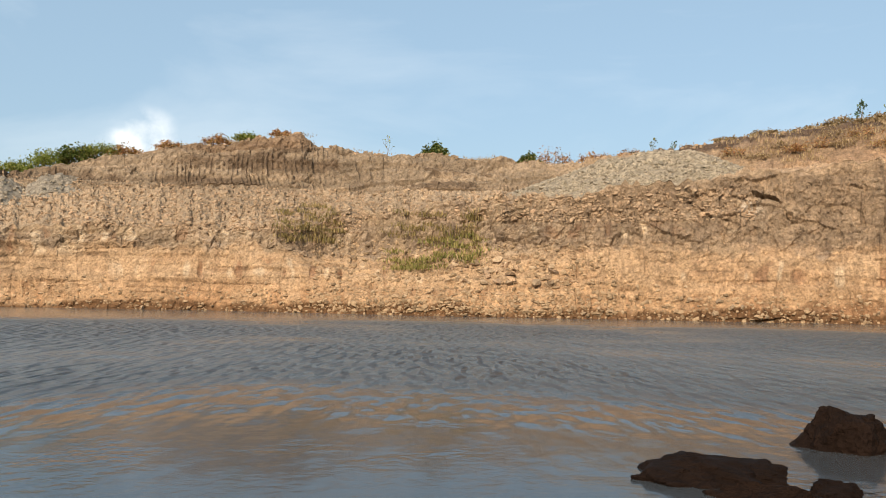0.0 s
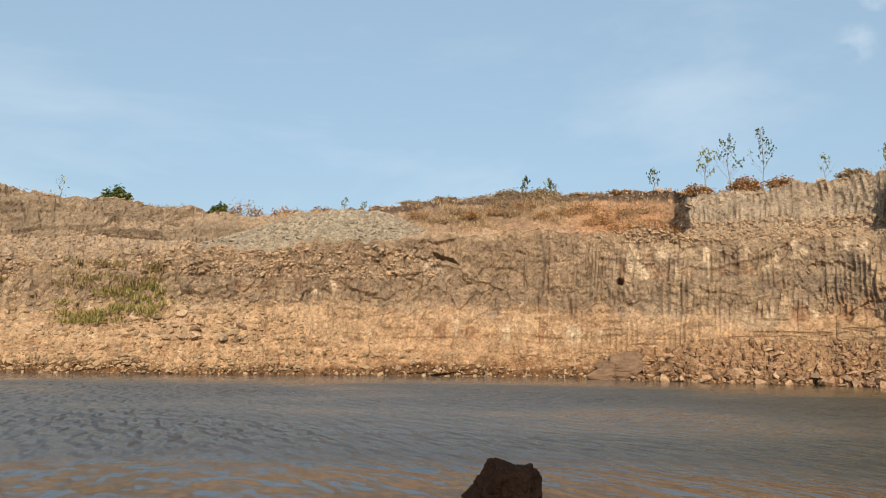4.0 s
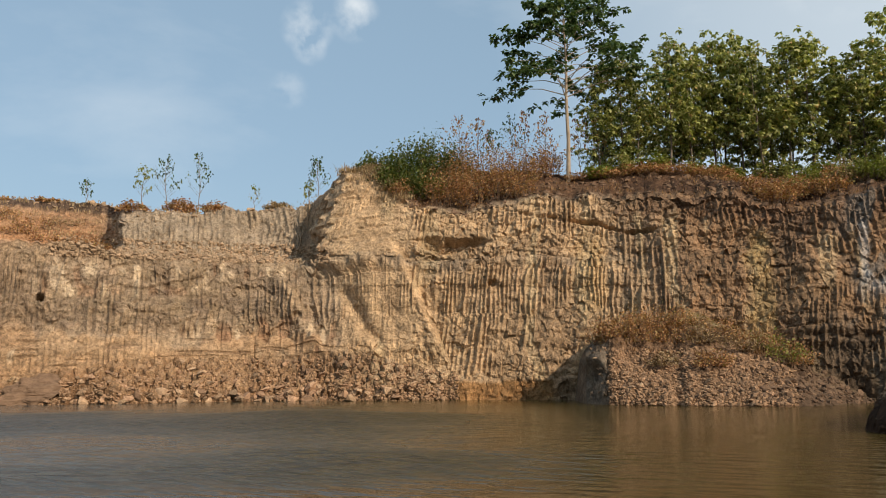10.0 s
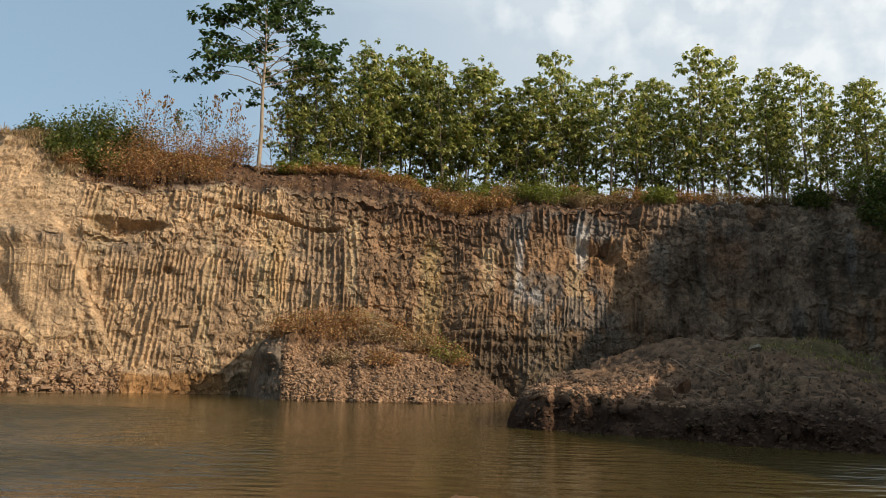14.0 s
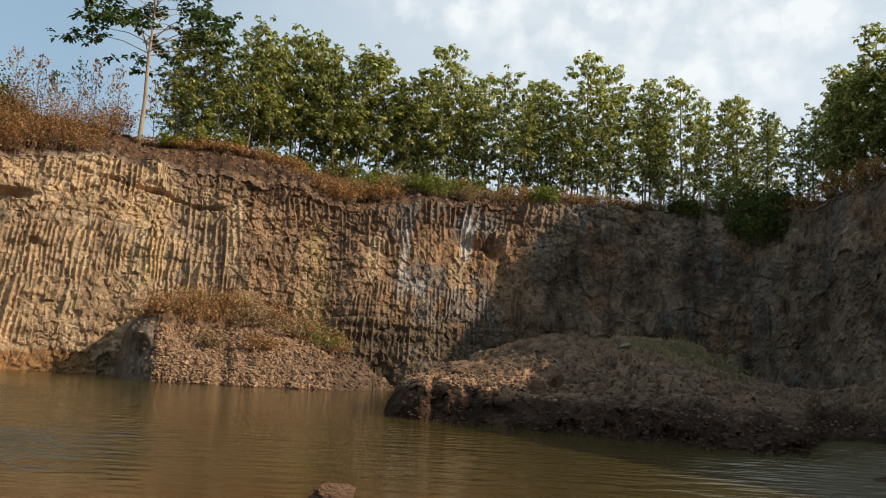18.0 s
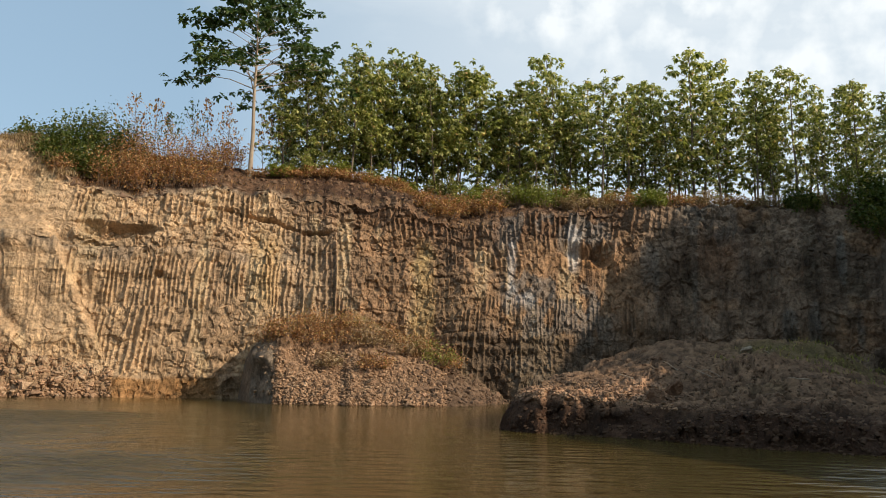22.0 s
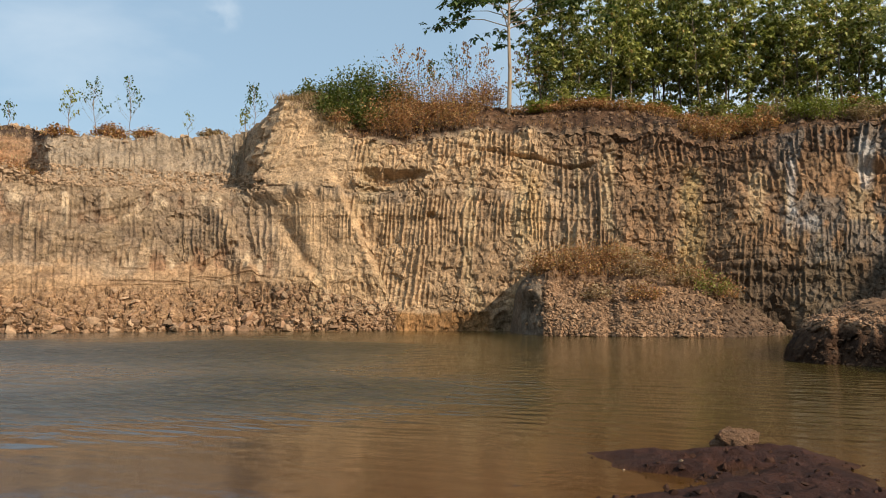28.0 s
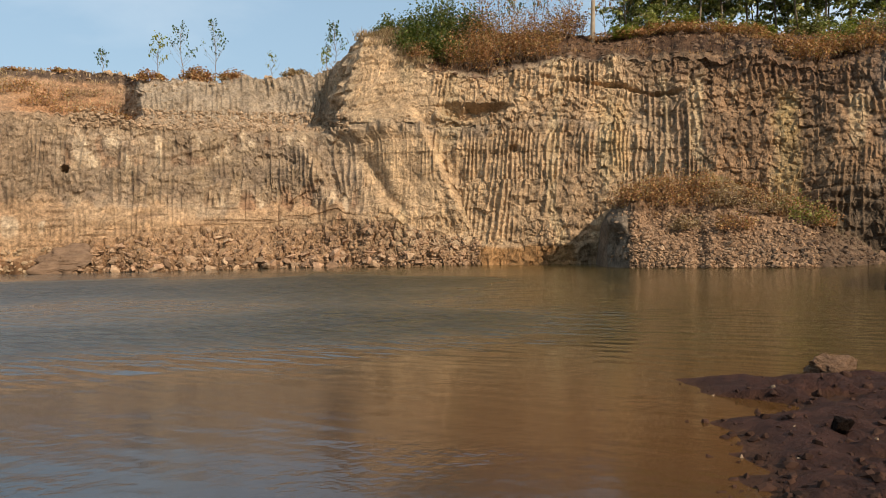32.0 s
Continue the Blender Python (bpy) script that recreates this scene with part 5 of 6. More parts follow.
def near_mud():
    """The wet bank underfoot and its tongue into the water."""
    x = np.arange(-9, 14.5, 0.055)
    y = np.arange(-9.5, 4.2, 0.055)
    X, Y = np.meshgrid(x, y)
    # far edge of the mud as a function of x
    edge = np.interp(x / 0.915, [-9, -3, 0, 1.5, 3, 4.3, 5.2, 6.1, 6.6, 6.95, 7.2, 7.5, 7.85, 8.1, 8.2, 8.5, 8.95, 9.3, 9.6, 9.8, 9.95, 10.6, 14.5],
                     [-2.5, -0.6, 0.35, 0.40, 0.5, 0.70, 0.85, 1.2, 1.5, 1.68, 1.62, 1.42, 1.33, 1.36, 1.95, 2.2, 2.40, 1.75, 1.35, 1.1, -1, -4, -12])
    edge = edge * 0.915 + 0.10 * value_noise(x * 1.7, 0, 0, 241) + 0.05 * value_noise(x * 6, 0, 0, 242)
    south = np.interp(x, [0, 4.5, 5.5, 6.8, 7.9, 8.9], [-30, -6, -2.2, -0.9, -0.28, 0.15]) + 0.08 * value_noise(x * 3, 5, 0, 248)
    inside = np.minimum(edge[None, :] - Y, Y - south[None, :])
    z = 0.085 * smooth(-0.08, 0.40, inside) + 0.035 * smooth(0.5, 4, inside) - 0.10 * smooth(0.0, 0.8, -inside) - 0.5 * smooth(0.6, 3, -inside) - 0.01
    n = fbm(X * 0.9, Y * 0.9, 0, 3, 243)
    z = z + 0.028 * n + 0.012 * fbm(X * 4, Y * 4, 0, 3, 244)
    print_n = fbm(X * 2.6, Y * 2.6, 5, 2, 245)
    churn = smooth(0.3, 1.2, inside) * smooth(-0.1, 0.5, fbm(X * 0.55, Y * 0.55, 9, 2, 246))
    z = z + 0.034 * smooth(0.15, 0.7, inside) * fbm(X * 9, Y * 11, 0, 2, 247)
    z = z - 0.07 * churn * smooth(0.18, 0.42, print_n) + 0.05 * churn * band(print_n, 0.02, 0.16, 0.06)
    back = smooth(1.5, 7.5, -Y - 2.0 + 0.3 * n)
    z = z + 0.9 * back
    c = np.ones((*z.shape, 3)) * np.array([.068, .030, .021]) * (1 + 0.25 * n[..., None])
    pale = smooth(0.1, 0.5, print_n)[..., None] * churn[..., None]
    c = c * (1 - 0.35 * pale)
    wet = (1 - smooth(0.0, 0.05, z))[..., None]
    c = c * (1 - wet * 0.4) + np.array([.12, .055, .02]) * wet * 0.4
    verts = np.stack([X, Y, z], -1).reshape(-1, 3)
    return tagged(solid("mud_bank", array_mesh("mud_bank", verts, grid_faces(*X.shape), c.reshape(-1, 3)), MUD),
                  "dark brown wet trampled mud at the water's edge", "mud", kind="structure")


heap = rubble_point()
pile = gravel_pile()
pile_small = small_gravel()
spit = spoil_spit()
mud = near_mud()
bpy.context.view_layer.update()

# ---- trees ----
TOP_AZ = [71, 74, 77, 79, 82, 85, 87, 89, 91.7, 95, 99, 102.3, 104, 105.4, 108, 111.8, 114, 116.3, 118, 120, 126]
TOP_EL = [20.4, 21.7, 22.6, 23.2, 23.0, 22.9, 21.6, 21.9, 21.5, 21.0, 21.3, 21.7, 20.6, 19.9, 19.2, 19.0, 18.6, 21.2, 21.6, 21.8, 22]
TEAKS = []
for k in range(6):
    start = (0.16, 0.20, 0.16, 0.22, 0.28, 0.18)[k]
    wood, leaf = teak(300 + k, 11.0, start, (2.7, 2.5, 1.8, 1.7, 1.6, 2.0)[k], (26, 24, 26, 25, 24, 26)[k], (56, 50, 30, 27, 25, 32)[k], (0.36, 0.36, 0.34, 0.34, 0.34, 0.34)[k], 0.10)
    t = plant("teak_tree", join(wood), leaf, BARK, LEAF_TEAK, "tall slender teak tree with large green leaves on the quarry rim", "tree", group="plantation trees on the rim")
    TEAKS.append(t)
forest_rng = np.random.default_rng(7)
used = [False] * 6
for row, (dist, step) in enumerate(((0.0, 1.5), (2.8, 1.7), (5.8, 2.2))):
    az = 71.2 + row * 0.5
    while az < 124:
        a = az + forest_rng.normal(0, 0.35)
        d = np.interp(a, AZ, SHORE + TOP_D) + 1.2 + dist + forest_rng.normal(0, 0.6)
        zb = on_ground(a, d) - 0.1
        want = EYE_Z + d * math.tan(radians(np.interp(a, TOP_AZ, TOP_EL) - row * 0.9 + forest_rng.normal(0, 0.55))) - zb
        k = int(forest_rng.integers(0, 3)) if a < 90 else int(forest_rng.integers(2, 6))
        sc = want / 11.2
        m = Matrix.LocRotScale(spot_at(a, d, zb), Euler((forest_rng.normal(0, .02), forest_rng.normal(0, .02), forest_rng.uniform(0, 6.28))), Vector((sc * forest_rng.uniform(.9, 1.1), sc * forest_rng.uniform(.9, 1.1), sc)))
        if used[k]:
            copy_thing(TEAKS[k], m)
        else:
            TEAKS[k].matrix_basis = m
            used[k] = True
        az += step * forest_rng.uniform(0.75, 1.25)

# taller trees added here so their shade reaches the eastern wall
for a, d, el in ((116.6, 53.5, 21.0), (117.8, 52.5, 21.6), (118.6, 54.5, 21.4), (119.4, 52.0, 22.0), (120.2, 53.5, 22.4), (121.2, 52.0, 23.0)):
    zb = on_ground(a, d) - 0.1
    sc = (EYE_Z + d * math.tan(radians(el)) - zb) / 11.2
    copy_thing(TEAKS[0], Matrix.LocRotScale(spot_at(a, d, zb), Euler((0, 0, forest_rng.uniform(0, 6.28))), Vector((sc, sc, sc))))

# low growth between the stems
UNDER = []
for k, (leafage, label, width, tall) in enumerate(((LEAF_TEAK, "leafy green undergrowth between the plantation trees", 2.8, 2.2), (LEAF_LIME, "yellow-green undergrowth between the plantation trees", 2.4, 1.7), (LEAF_DRY, "dry brown undergrowth between the plantation trees", 2.4, 1.5))):
    wood, leaf = bush(5100 + k, width, width * 0.8, tall, 620, 0.30, 30, 0.15)
    UNDER.append(plant("undergrowth", wood, leaf, TWIG, leafage, label, "bush", group="undergrowth below the trees", crown="foliage", stem="brushwood"))
under_used = [False] * 3
az = 71.0
while az < 119.5:
    for off in (0.3, 3.0):
        a = az + forest_rng.uniform(-0.5, 0.5)
        d = float(np.interp(a, AZ, SHORE + TOP_D)) + off + forest_rng.normal(0, 0.5)
        k = int(forest_rng.choice(3, p=(0.5, 0.25, 0.25)))
        sc = forest_rng.uniform(0.7, 1.2) * (1.0 if a < 93 else 0.6)
        m = Matrix.LocRotScale(spot_at(a, d, on_ground(a, d) - 0.08), Euler((0, 0, forest_rng.uniform(0, 6.28))), Vector((sc, sc, sc * forest_rng.uniform(0.8, 1.2))))
        if under_used[k]:
            copy_thing(UNDER[k], m)
        else:
            UNDER[k].matrix_basis, under_used[k] = m, True
    az += forest_rng.uniform(1.2, 2.0)

# the lone tree at the edge, with flat tiers of limbs that carry tufts of leaves at their ends
def tiered_tree(seed, height, first, reach):
    rng = np.random.default_rng(seed)
    stem = [Vector((0.05 * math.sin(k * 1.3), 0.05 * math.cos(k * 1.7), height * k / 8)) for k in range(9)]
    trunk = tube(stem, [0.155 * (1 - 0.86 * k / 8) + 0.01 for k in range(9)], 8)
    limbs, spots = [], []
    for k in range(46):
        u = first + (0.99 - first) * k / 45
        q = u * 8
        i = min(int(q), 7)
        p0 = stem[i].lerp(stem[i + 1], q - i)
        yaw = k * 2.39996 + rng.normal(0, 0.3)
        w = (u - first) / (1 - first)
        length = reach * (1.0 - 0.76 * w ** 1.5) * rng.uniform(0.72, 1.12)
        side = Vector((math.cos(yaw), math.sin(yaw), 0))
        droop = rng.uniform(-0.16, 0.10) + 0.38 * w
        pts = [p0] + [p0 + side * length * t + Vector((0, 0, length * (droop * t + 0.16 * math.sin(t * 2.6)))) for t in (0.3, 0.6, 0.85, 1.0)]
        r0 = 0.042 * (1 - 0.6 * w)
        limbs.append(tube(pts, [r0, r0 * .75, r0 * .5, r0 * .35, r0 * .15], 5))
        for c in range(9):
            t = 0.42 + 0.60 * (c + rng.uniform()) / 9
            j = min(int(t * 4), 3)
            centre = pts[j].lerp(pts[j + 1], min(t * 4 - j, 1.0)) + side.cross(Vector((0, 0, 1))) * rng.normal(0, 0.55) * t * (1.2 - 0.5 * w)
            spots.append(np.array(centre) + rng.normal(0, 1, (2, 3)) * np.array([0.26, 0.26, 0.08]) + np.array([0, 0, 0.06]))
    return trunk, limbs, rosettes(np.vstack(spots), 6, 0.36, rng, 0.15, 0.72)


trunk, limbs, leaf = tiered_tree(411, 12.1, 0.47, 6.4)
lone_z = on_ground(69.0, 54.2)
plant("lone_tree", trunk, leaf, BARK_PALE, LEAF_DARK, "tall lone tree with bare pale trunk and tiered dark green crown", "tree", pose(*spot_at(69.0, 54.2, lone_z - 0.15), 0, 0, 40), limbs=limbs)

# young trees on the far plateau and behind the nose
sap_rng = np.random.default_rng(21)
for az, d_off, h, nl, green in ((36.0, 1.5, 2.2, 40, 0), (39.4, 1.5, 3.4, 60, 1), (41.0, 2.5, 4.5, 80, 0), (43.1, 1.8, 4.7, 60, 0), (46.8, 1.5, 2.2, 16, 1), (51.2, 2.2, 3.6, 80, 0), (50.6, 2.5, 2.4, 50, 1),
                                (27.2, 2.0, 2.2, 60, 0), (29.0, 2.4, 2.0, 70, 2), (14.4, 3.0, 1.5, 20, 2), (15.8, 3, 1.1, 16, 0), (-4.0, 3.0, 2.2, 6, 1), (61.2, 4.5, 5.2, 60, 1), (62.6, 5.0, 4.8, 70, 1), (63.5, 5.5, 3.6, 60, 0), 
                                (66.0, 6.5, 4.6, 70, 1), (67.4, 6.2, 4.6, 60, 1), (69.8, 6.5, 4.6, 80, 1), (70.8, 7.0, 5.0, 110, 1), (71.6, 7.0, 4.6, 110, 0), (65.0, 7.0, 4.4, 60, 0)):
    d = float(np.interp(az, AZ, SHORE + RIM_D)) + d_off
    wood, leaf, limbs = sapling(int(az * 10) + 900, h, 10 + int(h * 3), nl * 2, 0.21)
    plant("sapling", wood, leaf, TWIG, (LEAF_DARK, LEAF_LIME if az < 52 else LEAF_DRY, LEAF_BUSH)[green], ("thin young tree with sparse dark leaves on the rim", "thin dry sapling with few pale leaves on the rim", "small young tree with dense dark green leaves")[green], "sapling",
          pose(*spot_at(az, d, on_ground(az, d) - 0.1), 0, 0, sap_rng.uniform(0, 360)), group="saplings on the rim", crown="foliage", stem="stem", limbs=limbs)

# ---- bushes: turn, distance past the rim, width, depth, height, leaves, size, kind ----
KINDS = {"green": (LEAF_BUSH, "dense dark green bush on the quarry rim", 0.20), "dry": (LEAF_DRY, "dry reddish-brown shrub on the quarry rim", 0.15),
         "lime": (LEAF_LIME, "yellow-green bush growing at the cliff edge", 0.16), "straw": (GRASS_DRY, "clump of dry straw-coloured scrub", 0.14)}
BUSHES = [
    (55.6, 2.4, 3.2, 2.6, 1.4, 520, "green"), (56.8, 1.2, 3.4, 2.6, 1.6, 620, "green"), (57.8, 3.4, 5.2, 3.4, 2.2, 900, "green"), (59.3, 4.0, 4.0, 3.4, 2.4, 760, "green"), (60.6, 4.4, 3.4, 3.0, 2.0, 560, "green"), (58.6, 1.6, 3.0, 2.2, 1.5, 420, "green"),
    (55.0, 0.8, 2.2, 1.4, 0.7, 260, "straw"), (57.0, 0.4, 1.8, 1.2, 0.7, 200, "dry"), (60.2, 1.2, 3.2, 2.0, 1.5, 420, "dry"), (61.4, 3.0, 3.0, 2.4, 2.0, 460, "dry"), (62.2, 1.4, 3.0, 2.0, 1.6, 420, "dry"),
    (63.3, 3.4, 3.0, 2.4, 1.9, 420, "dry"), (64.2, 1.6, 2.4, 1.6, 1.3, 320, "dry"), (65.4, 3.6, 3.0, 2.0, 1.5, 360, "dry"), (66.6, 4.4, 2.6, 2.0, 1.6, 320, "dry"), (67.6, 5.2, 2.6, 2.0, 1.6, 300, "dry"),
    (65.6, 1.2, 2.0, 1.4, 0.9, 220, "dry"), (70.4, 4.6, 2.6, 2.0, 1.3, 280, "dry"), (71.8, 4.6, 2.4, 1.8, 1.3, 260, "dry"), (73.0, 5.2, 2.8, 2.0, 1.5, 320, "dry"), (74.6, 5.0, 3.0, 2.0, 1.6, 340, "dry"), (76.4, 5.4, 3.0, 2.0, 1.7, 340, "dry"), (78.4, 5.6, 2.8, 2.0, 1.5, 320, "dry"),
    (80.2, 5.0, 2.4, 1.8, 1.3, 280, "dry"), (81.6, 2.0, 2.0, 1.4, 0.9, 240, "dry"), (82.6, 1.0, 2.4, 1.6, 1.2, 300, "dry"), (83.8, 2.2, 2.6, 1.8, 1.2, 300, "dry"), (84.6, 3.6, 2.6, 1.8, 1.4, 320, "lime"), (85.6, 2.0, 2.4, 1.6, 1.2, 300, "dry"), (86.8, 3.4, 2.6, 1.8, 1.3, 320, "straw"),
    (88.2, 3.0, 2.8, 1.8, 1.2, 320, "lime"), (89.6, 2.6, 2.6, 1.8, 1.4, 340, "lime"), (90.8, 2.8, 2.2, 1.6, 1.1, 280, "lime"), (91.8, 2.0, 2.2, 1.4, 1.0, 240, "straw"), (93.4, 2.4, 2.2, 1.4, 0.8, 240, "straw"),
    (95.2, 2.6, 2.4, 1.6, 0.9, 260, "dry"), (97.0, 0.6, 1.8, 1.2, 1.1, 300, "lime"), (98.6, 2.4, 2.4, 1.6, 0.8, 240, "dry"), (100.6, 3.0, 2.4, 1.6, 0.9, 260, "straw"), (102.6, 2.6, 2.6, 1.6, 0.8, 260, "dry"), (104.6, 2.2, 2.4, 1.4, 0.8, 240, "straw"),
    (106.4, 0.4, 1.6, 1.2, 1.2, 300, "green"), (106.8, 2.8, 2.4, 1.6, 0.9, 260, "dry"), (108.6, 2.4, 2.0, 1.6, 1.0, 260, "straw"), (109.6, 1.2, 2.4, 1.8, 2.4, 420, "lime"), (110.9, 0.4, 2.2, 1.6, 1.6, 420, "green"), (111.8, 0.0, 2.4, 1.8, 1.6, 460, "green"), (111.0, -1.2, 2.6, 1.8, 2.0, 560, "green"), (111.9, -1.9, 2.4, 1.6, 2.2, 560, "green"), (107.0, -0.8, 1.4, 1.0, 1.2, 260, "green"), (97.4, -0.3, 1.4, 1.0, 1.0, 220, "lime"),
    (112.9, 0.6, 2.4, 1.8, 1.5, 420, "green"), (114.4, 2.0, 2.4, 1.8, 1.0, 300, "dry"), (116.4, 2.6, 2.6, 1.8, 1.1, 300, "dry"), (118.6, 2.4, 2.6, 1.8, 1.0, 300, "dry"),
    (-27.6, 1.5, 4.0, 3.0, 1.4, 560, "lime"), (-25.6, 1.5, 4.2, 3.0, 1.8, 620, "lime"), (-24.0, 1.0, 4.0, 3.0, 1.7, 600, "green"), (-22.6, 0.6, 3.4, 2.4, 1.4, 360, "lime"), (-29.6, 2, 4, 3, 1.2, 360, "green"),
    (-21.4, 0.8, 2.6, 2.0, 1.1, 280, "dry"), (-18.6, 0.8, 2.4, 1.8, 0.9, 220, "dry"), (-15.6, 0.6, 2.4, 1.8, 1.0, 260, "dry"), (-13.6, 0.6, 2.4, 1.6, 0.9, 240, "lime"), (-11.4, 0.8, 2.0, 1.4, 0.7, 200, "dry"),
    (-0.7, 3.0, 2.0, 1.8, 1.7, 360, "green"), (6.0, 3.0, 1.8, 1.6, 1.2, 300, "green"), (7.6, 3.0, 2.8, 2.0, 1.9, 130, "dry"), (10.4, 3.0, 2.6, 1.8, 1.1, 280, "dry"), (12.9, 3.0, 2.0, 1.4, 0.9, 200, "dry"), (19.2, 1.2, 2.2, 1.4, 0.9, 220, "straw"),
    (21.6, 1.0, 2.4, 1.6, 0.9, 240, "straw"), (24.2, 1.0, 2.6, 1.6, 0.9, 260, "straw"), (26.2, 0.8, 3.0, 1.8, 1.3, 320, "straw"), (28.4, 0.6, 2.8, 1.8, 1.2, 320, "straw"), (31.0, 0.6, 2.4, 1.6, 0.8, 220, "dry"), (33.8, 0.6, 2.4, 1.6, 0.8, 240, "dry"),
    (38.9, 0.8, 2.0, 1.4, 0.9, 220, "dry"), (41.9, 0.8, 2.2, 1.6, 1.2, 300, "dry"), (44.2, 0.8, 1.8, 1.4, 0.9, 240, "dry"), (48.4, 0.8, 1.8, 1.2, 0.6, 180, "straw")]
SLOPE_BUSHES = [(18.0, 3.2, 1.6, 0.8, "straw"), (19.6, 2.4, 2.0, 1.0, "dry"), (21.0, 3.8, 1.6, 0.7, "straw"), (22.4, 2.0, 2.2, 1.2, "straw"), (23.4, 4.0, 1.8, 0.8, "dry"), (24.6, 2.6, 2.2, 1.1, "dry"), (25.6, 1.4, 2.2, 1.5, "straw"), (26.2, 3.6, 1.8, 0.9, "straw"),
                (27.4, 2.2, 2.0, 1.1, "dry"), (28.4, 4.2, 1.6, 0.7, "dry"), (29.2, 1.6, 2.4, 1.4, "straw"), (30.4, 3.0, 2.0, 1.0, "dry"), (31.4, 1.8, 2.4, 1.1, "dry"), (32.2, 3.8, 2.2, 1.0, "dry"), (33.2, 2.2, 2.6, 1.2, "dry"), (34.0, 3.6, 2.2, 1.0, "dry"), (34.8, 1.6, 2.4, 1.0, "straw"), (35.6, 3.0, 2.4, 1.2, "dry"), (36.6, 2.0, 2.2, 1.0, "dry"), (37.2, 4.0, 1.8, 0.8, "dry")]
for az, back, w, h, kind in SLOPE_BUSHES:
    mat, label, size = KINDS[kind]
    d = float(np.interp(az, AZ, SHORE + RIM_D)) - back - 0.8
    wood, leaf = bush(int(az * 10) + 6000, w * 1.3, w * 1.2, h * 0.8, 620, size, 30, 0.1)
    plant("bush", wood, leaf, TWIG, mat, {"dry": "low rust-brown scrub on the upper slope", "straw": "low straw-coloured scrub on the upper slope"}[kind], "bush",
          pose(*spot_at(az, d, on_ground(az, d) - 0.1), 0, 0, -az), group="scrub on the upper slope", crown="foliage", stem="brushwood")
MOUND_BUSHES = [(70.9, 42.2, 1.5, 0.8, "dry"), (71.8, 42.0, 1.6, 0.8, "dry"), (72.8, 42.6, 1.8, 0.9, "dry"), (73.8, 42.4, 1.6, 0.7, "dry"), (74.6, 43.2, 1.8, 1.0, "dry"), (75.5, 42.6, 1.6, 0.9, "dry"), (76.4, 43.4, 1.8, 0.8, "dry"),
                (77.4, 42.4, 1.7, 0.8, "straw"), (78.4, 43.0, 1.8, 0.8, "dry"), (79.6, 42.2, 1.6, 0.7, "straw"), (80.8, 42.8, 1.7, 0.8, "dry"), (82.0, 42.6, 1.8, 1.0, "lime"), (82.9, 43.2, 1.5, 0.8, "dry"), (78.0, 41.0, 1.3, 0.5, "dry"), (75.0, 41.2, 1.2, 0.5, "straw")]
for az, d, w, h, kind in MOUND_BUSHES:
    mat, label, size = KINDS[kind]
    wood, leaf = bush(int(az * 10) + 4000, w * 1.5, w * 1.2, h * 1.5, 900, size * 0.85, 26, 0.1)
    plant("bush", wood, leaf, TWIG, mat, {"dry": "low dry brown bush on the rubble mound", "straw": "low straw-coloured bush on the rubble mound", "lime": "low yellow-green bush on the rubble mound"}[kind], "bush",
          pose(*spot_at(az, d, on_ground(az, d, heap) - 0.08), 0, 0, -az), group="bushes on the mound", crown="foliage", stem="brushwood")
bush_rng = np.random.default_rng(31)
for az, off, w, dp, h, n, kind in BUSHES:
    mat, label, size = KINDS[kind]
    d = float(np.interp(az, AZ, SHORE + RIM_D)) + off
    k = 2.0 if 60 < az < 66 and kind == "dry" else 0.5 if 69.5 < az < 80.6 and kind == "dry" else 1.5 if kind == "green" and 56 < az < 61 else 1.55 if az > 53 and kind in ("green", "dry") and az < 82 else 1.25 if az > 53 else 0.6 if 18 < az < 35 else 0.95
    wood, leaf = bush(int(abs(az) * 10) + 2000, w * 1.15, dp, h * k, int(n * 4.2), size * (1.0 if az > 53 else 1.35), 40)
    plant("bush", wood, leaf, TWIG, mat, label, "bush", pose(*spot_at(az, d, on_ground(az, d) - 0.08), 0, 0, -az), group="bushes along the rim", crown="foliage", stem="brushwood")


# ---- growth on the slopes ----
def scrub_patch(name, spots_list, height, mat, label, seed, per_spot, width=0.02, lean=0.35):
    """Many stalks round the given places (position, spread)."""
    rng = np.random.default_rng(seed)
    pts = []
    for p, spread in spots_list:
        c = np.array(p) + rng.normal(0, 1, (per_spot, 3)) * np.array([spread, spread, 0.10 * spread])
        pts.append(c)
    return tagged(solid(name, array_mesh(name, *blades(np.vstack(pts), height, rng, lean, width), smooth_shade=False), mat), label, "grass", kind="stuff")


def face_spots(rng, n, az0, az1, el0, el1, ob=None, spread=0.3):
    out = []
    for _ in range(n):
        p, nor = on_face(rng.uniform(az0, az1), rng.uniform(el0, el1), ob)
        if p is not None:
            out.append((p, spread))
    return out


rng = np.random.default_rng(51)
gully = face_spots(rng, 62, -11.4, -7.2, 3.1, 5.7) + face_spots(rng, 40, -3.6, 2.6, 3.4, 5.6)
scrub_patch("gully_weeds", gully, 0.40, GRASS_OLIVE, "olive-brown weeds and dry grass in a collapsed gully", 52, 34, 0.024, 0.9)
fresh = face_spots(rng, 24, -3.4, 0.2, 1.4, 2.8, None, 0.5) + face_spots(rng, 24, -1.0, 3.4, 1.9, 4.0, None, 0.5)
scrub_patch("gully_weeds", fresh, 0.36, GRASS_GREEN, "fresh yellow-green weeds at the foot of a collapsed gully", 53, 46, 0.030, 0.9)
scrub_patch("heap_straw", face_spots(rng, 36, 72, 84, 1.0, 3.6, heap, 0.3), 0.24, GRASS_BROWN, "dry straw grass on the rubble heap", 54, 40, 0.02, 0.5)
rim_spots = []
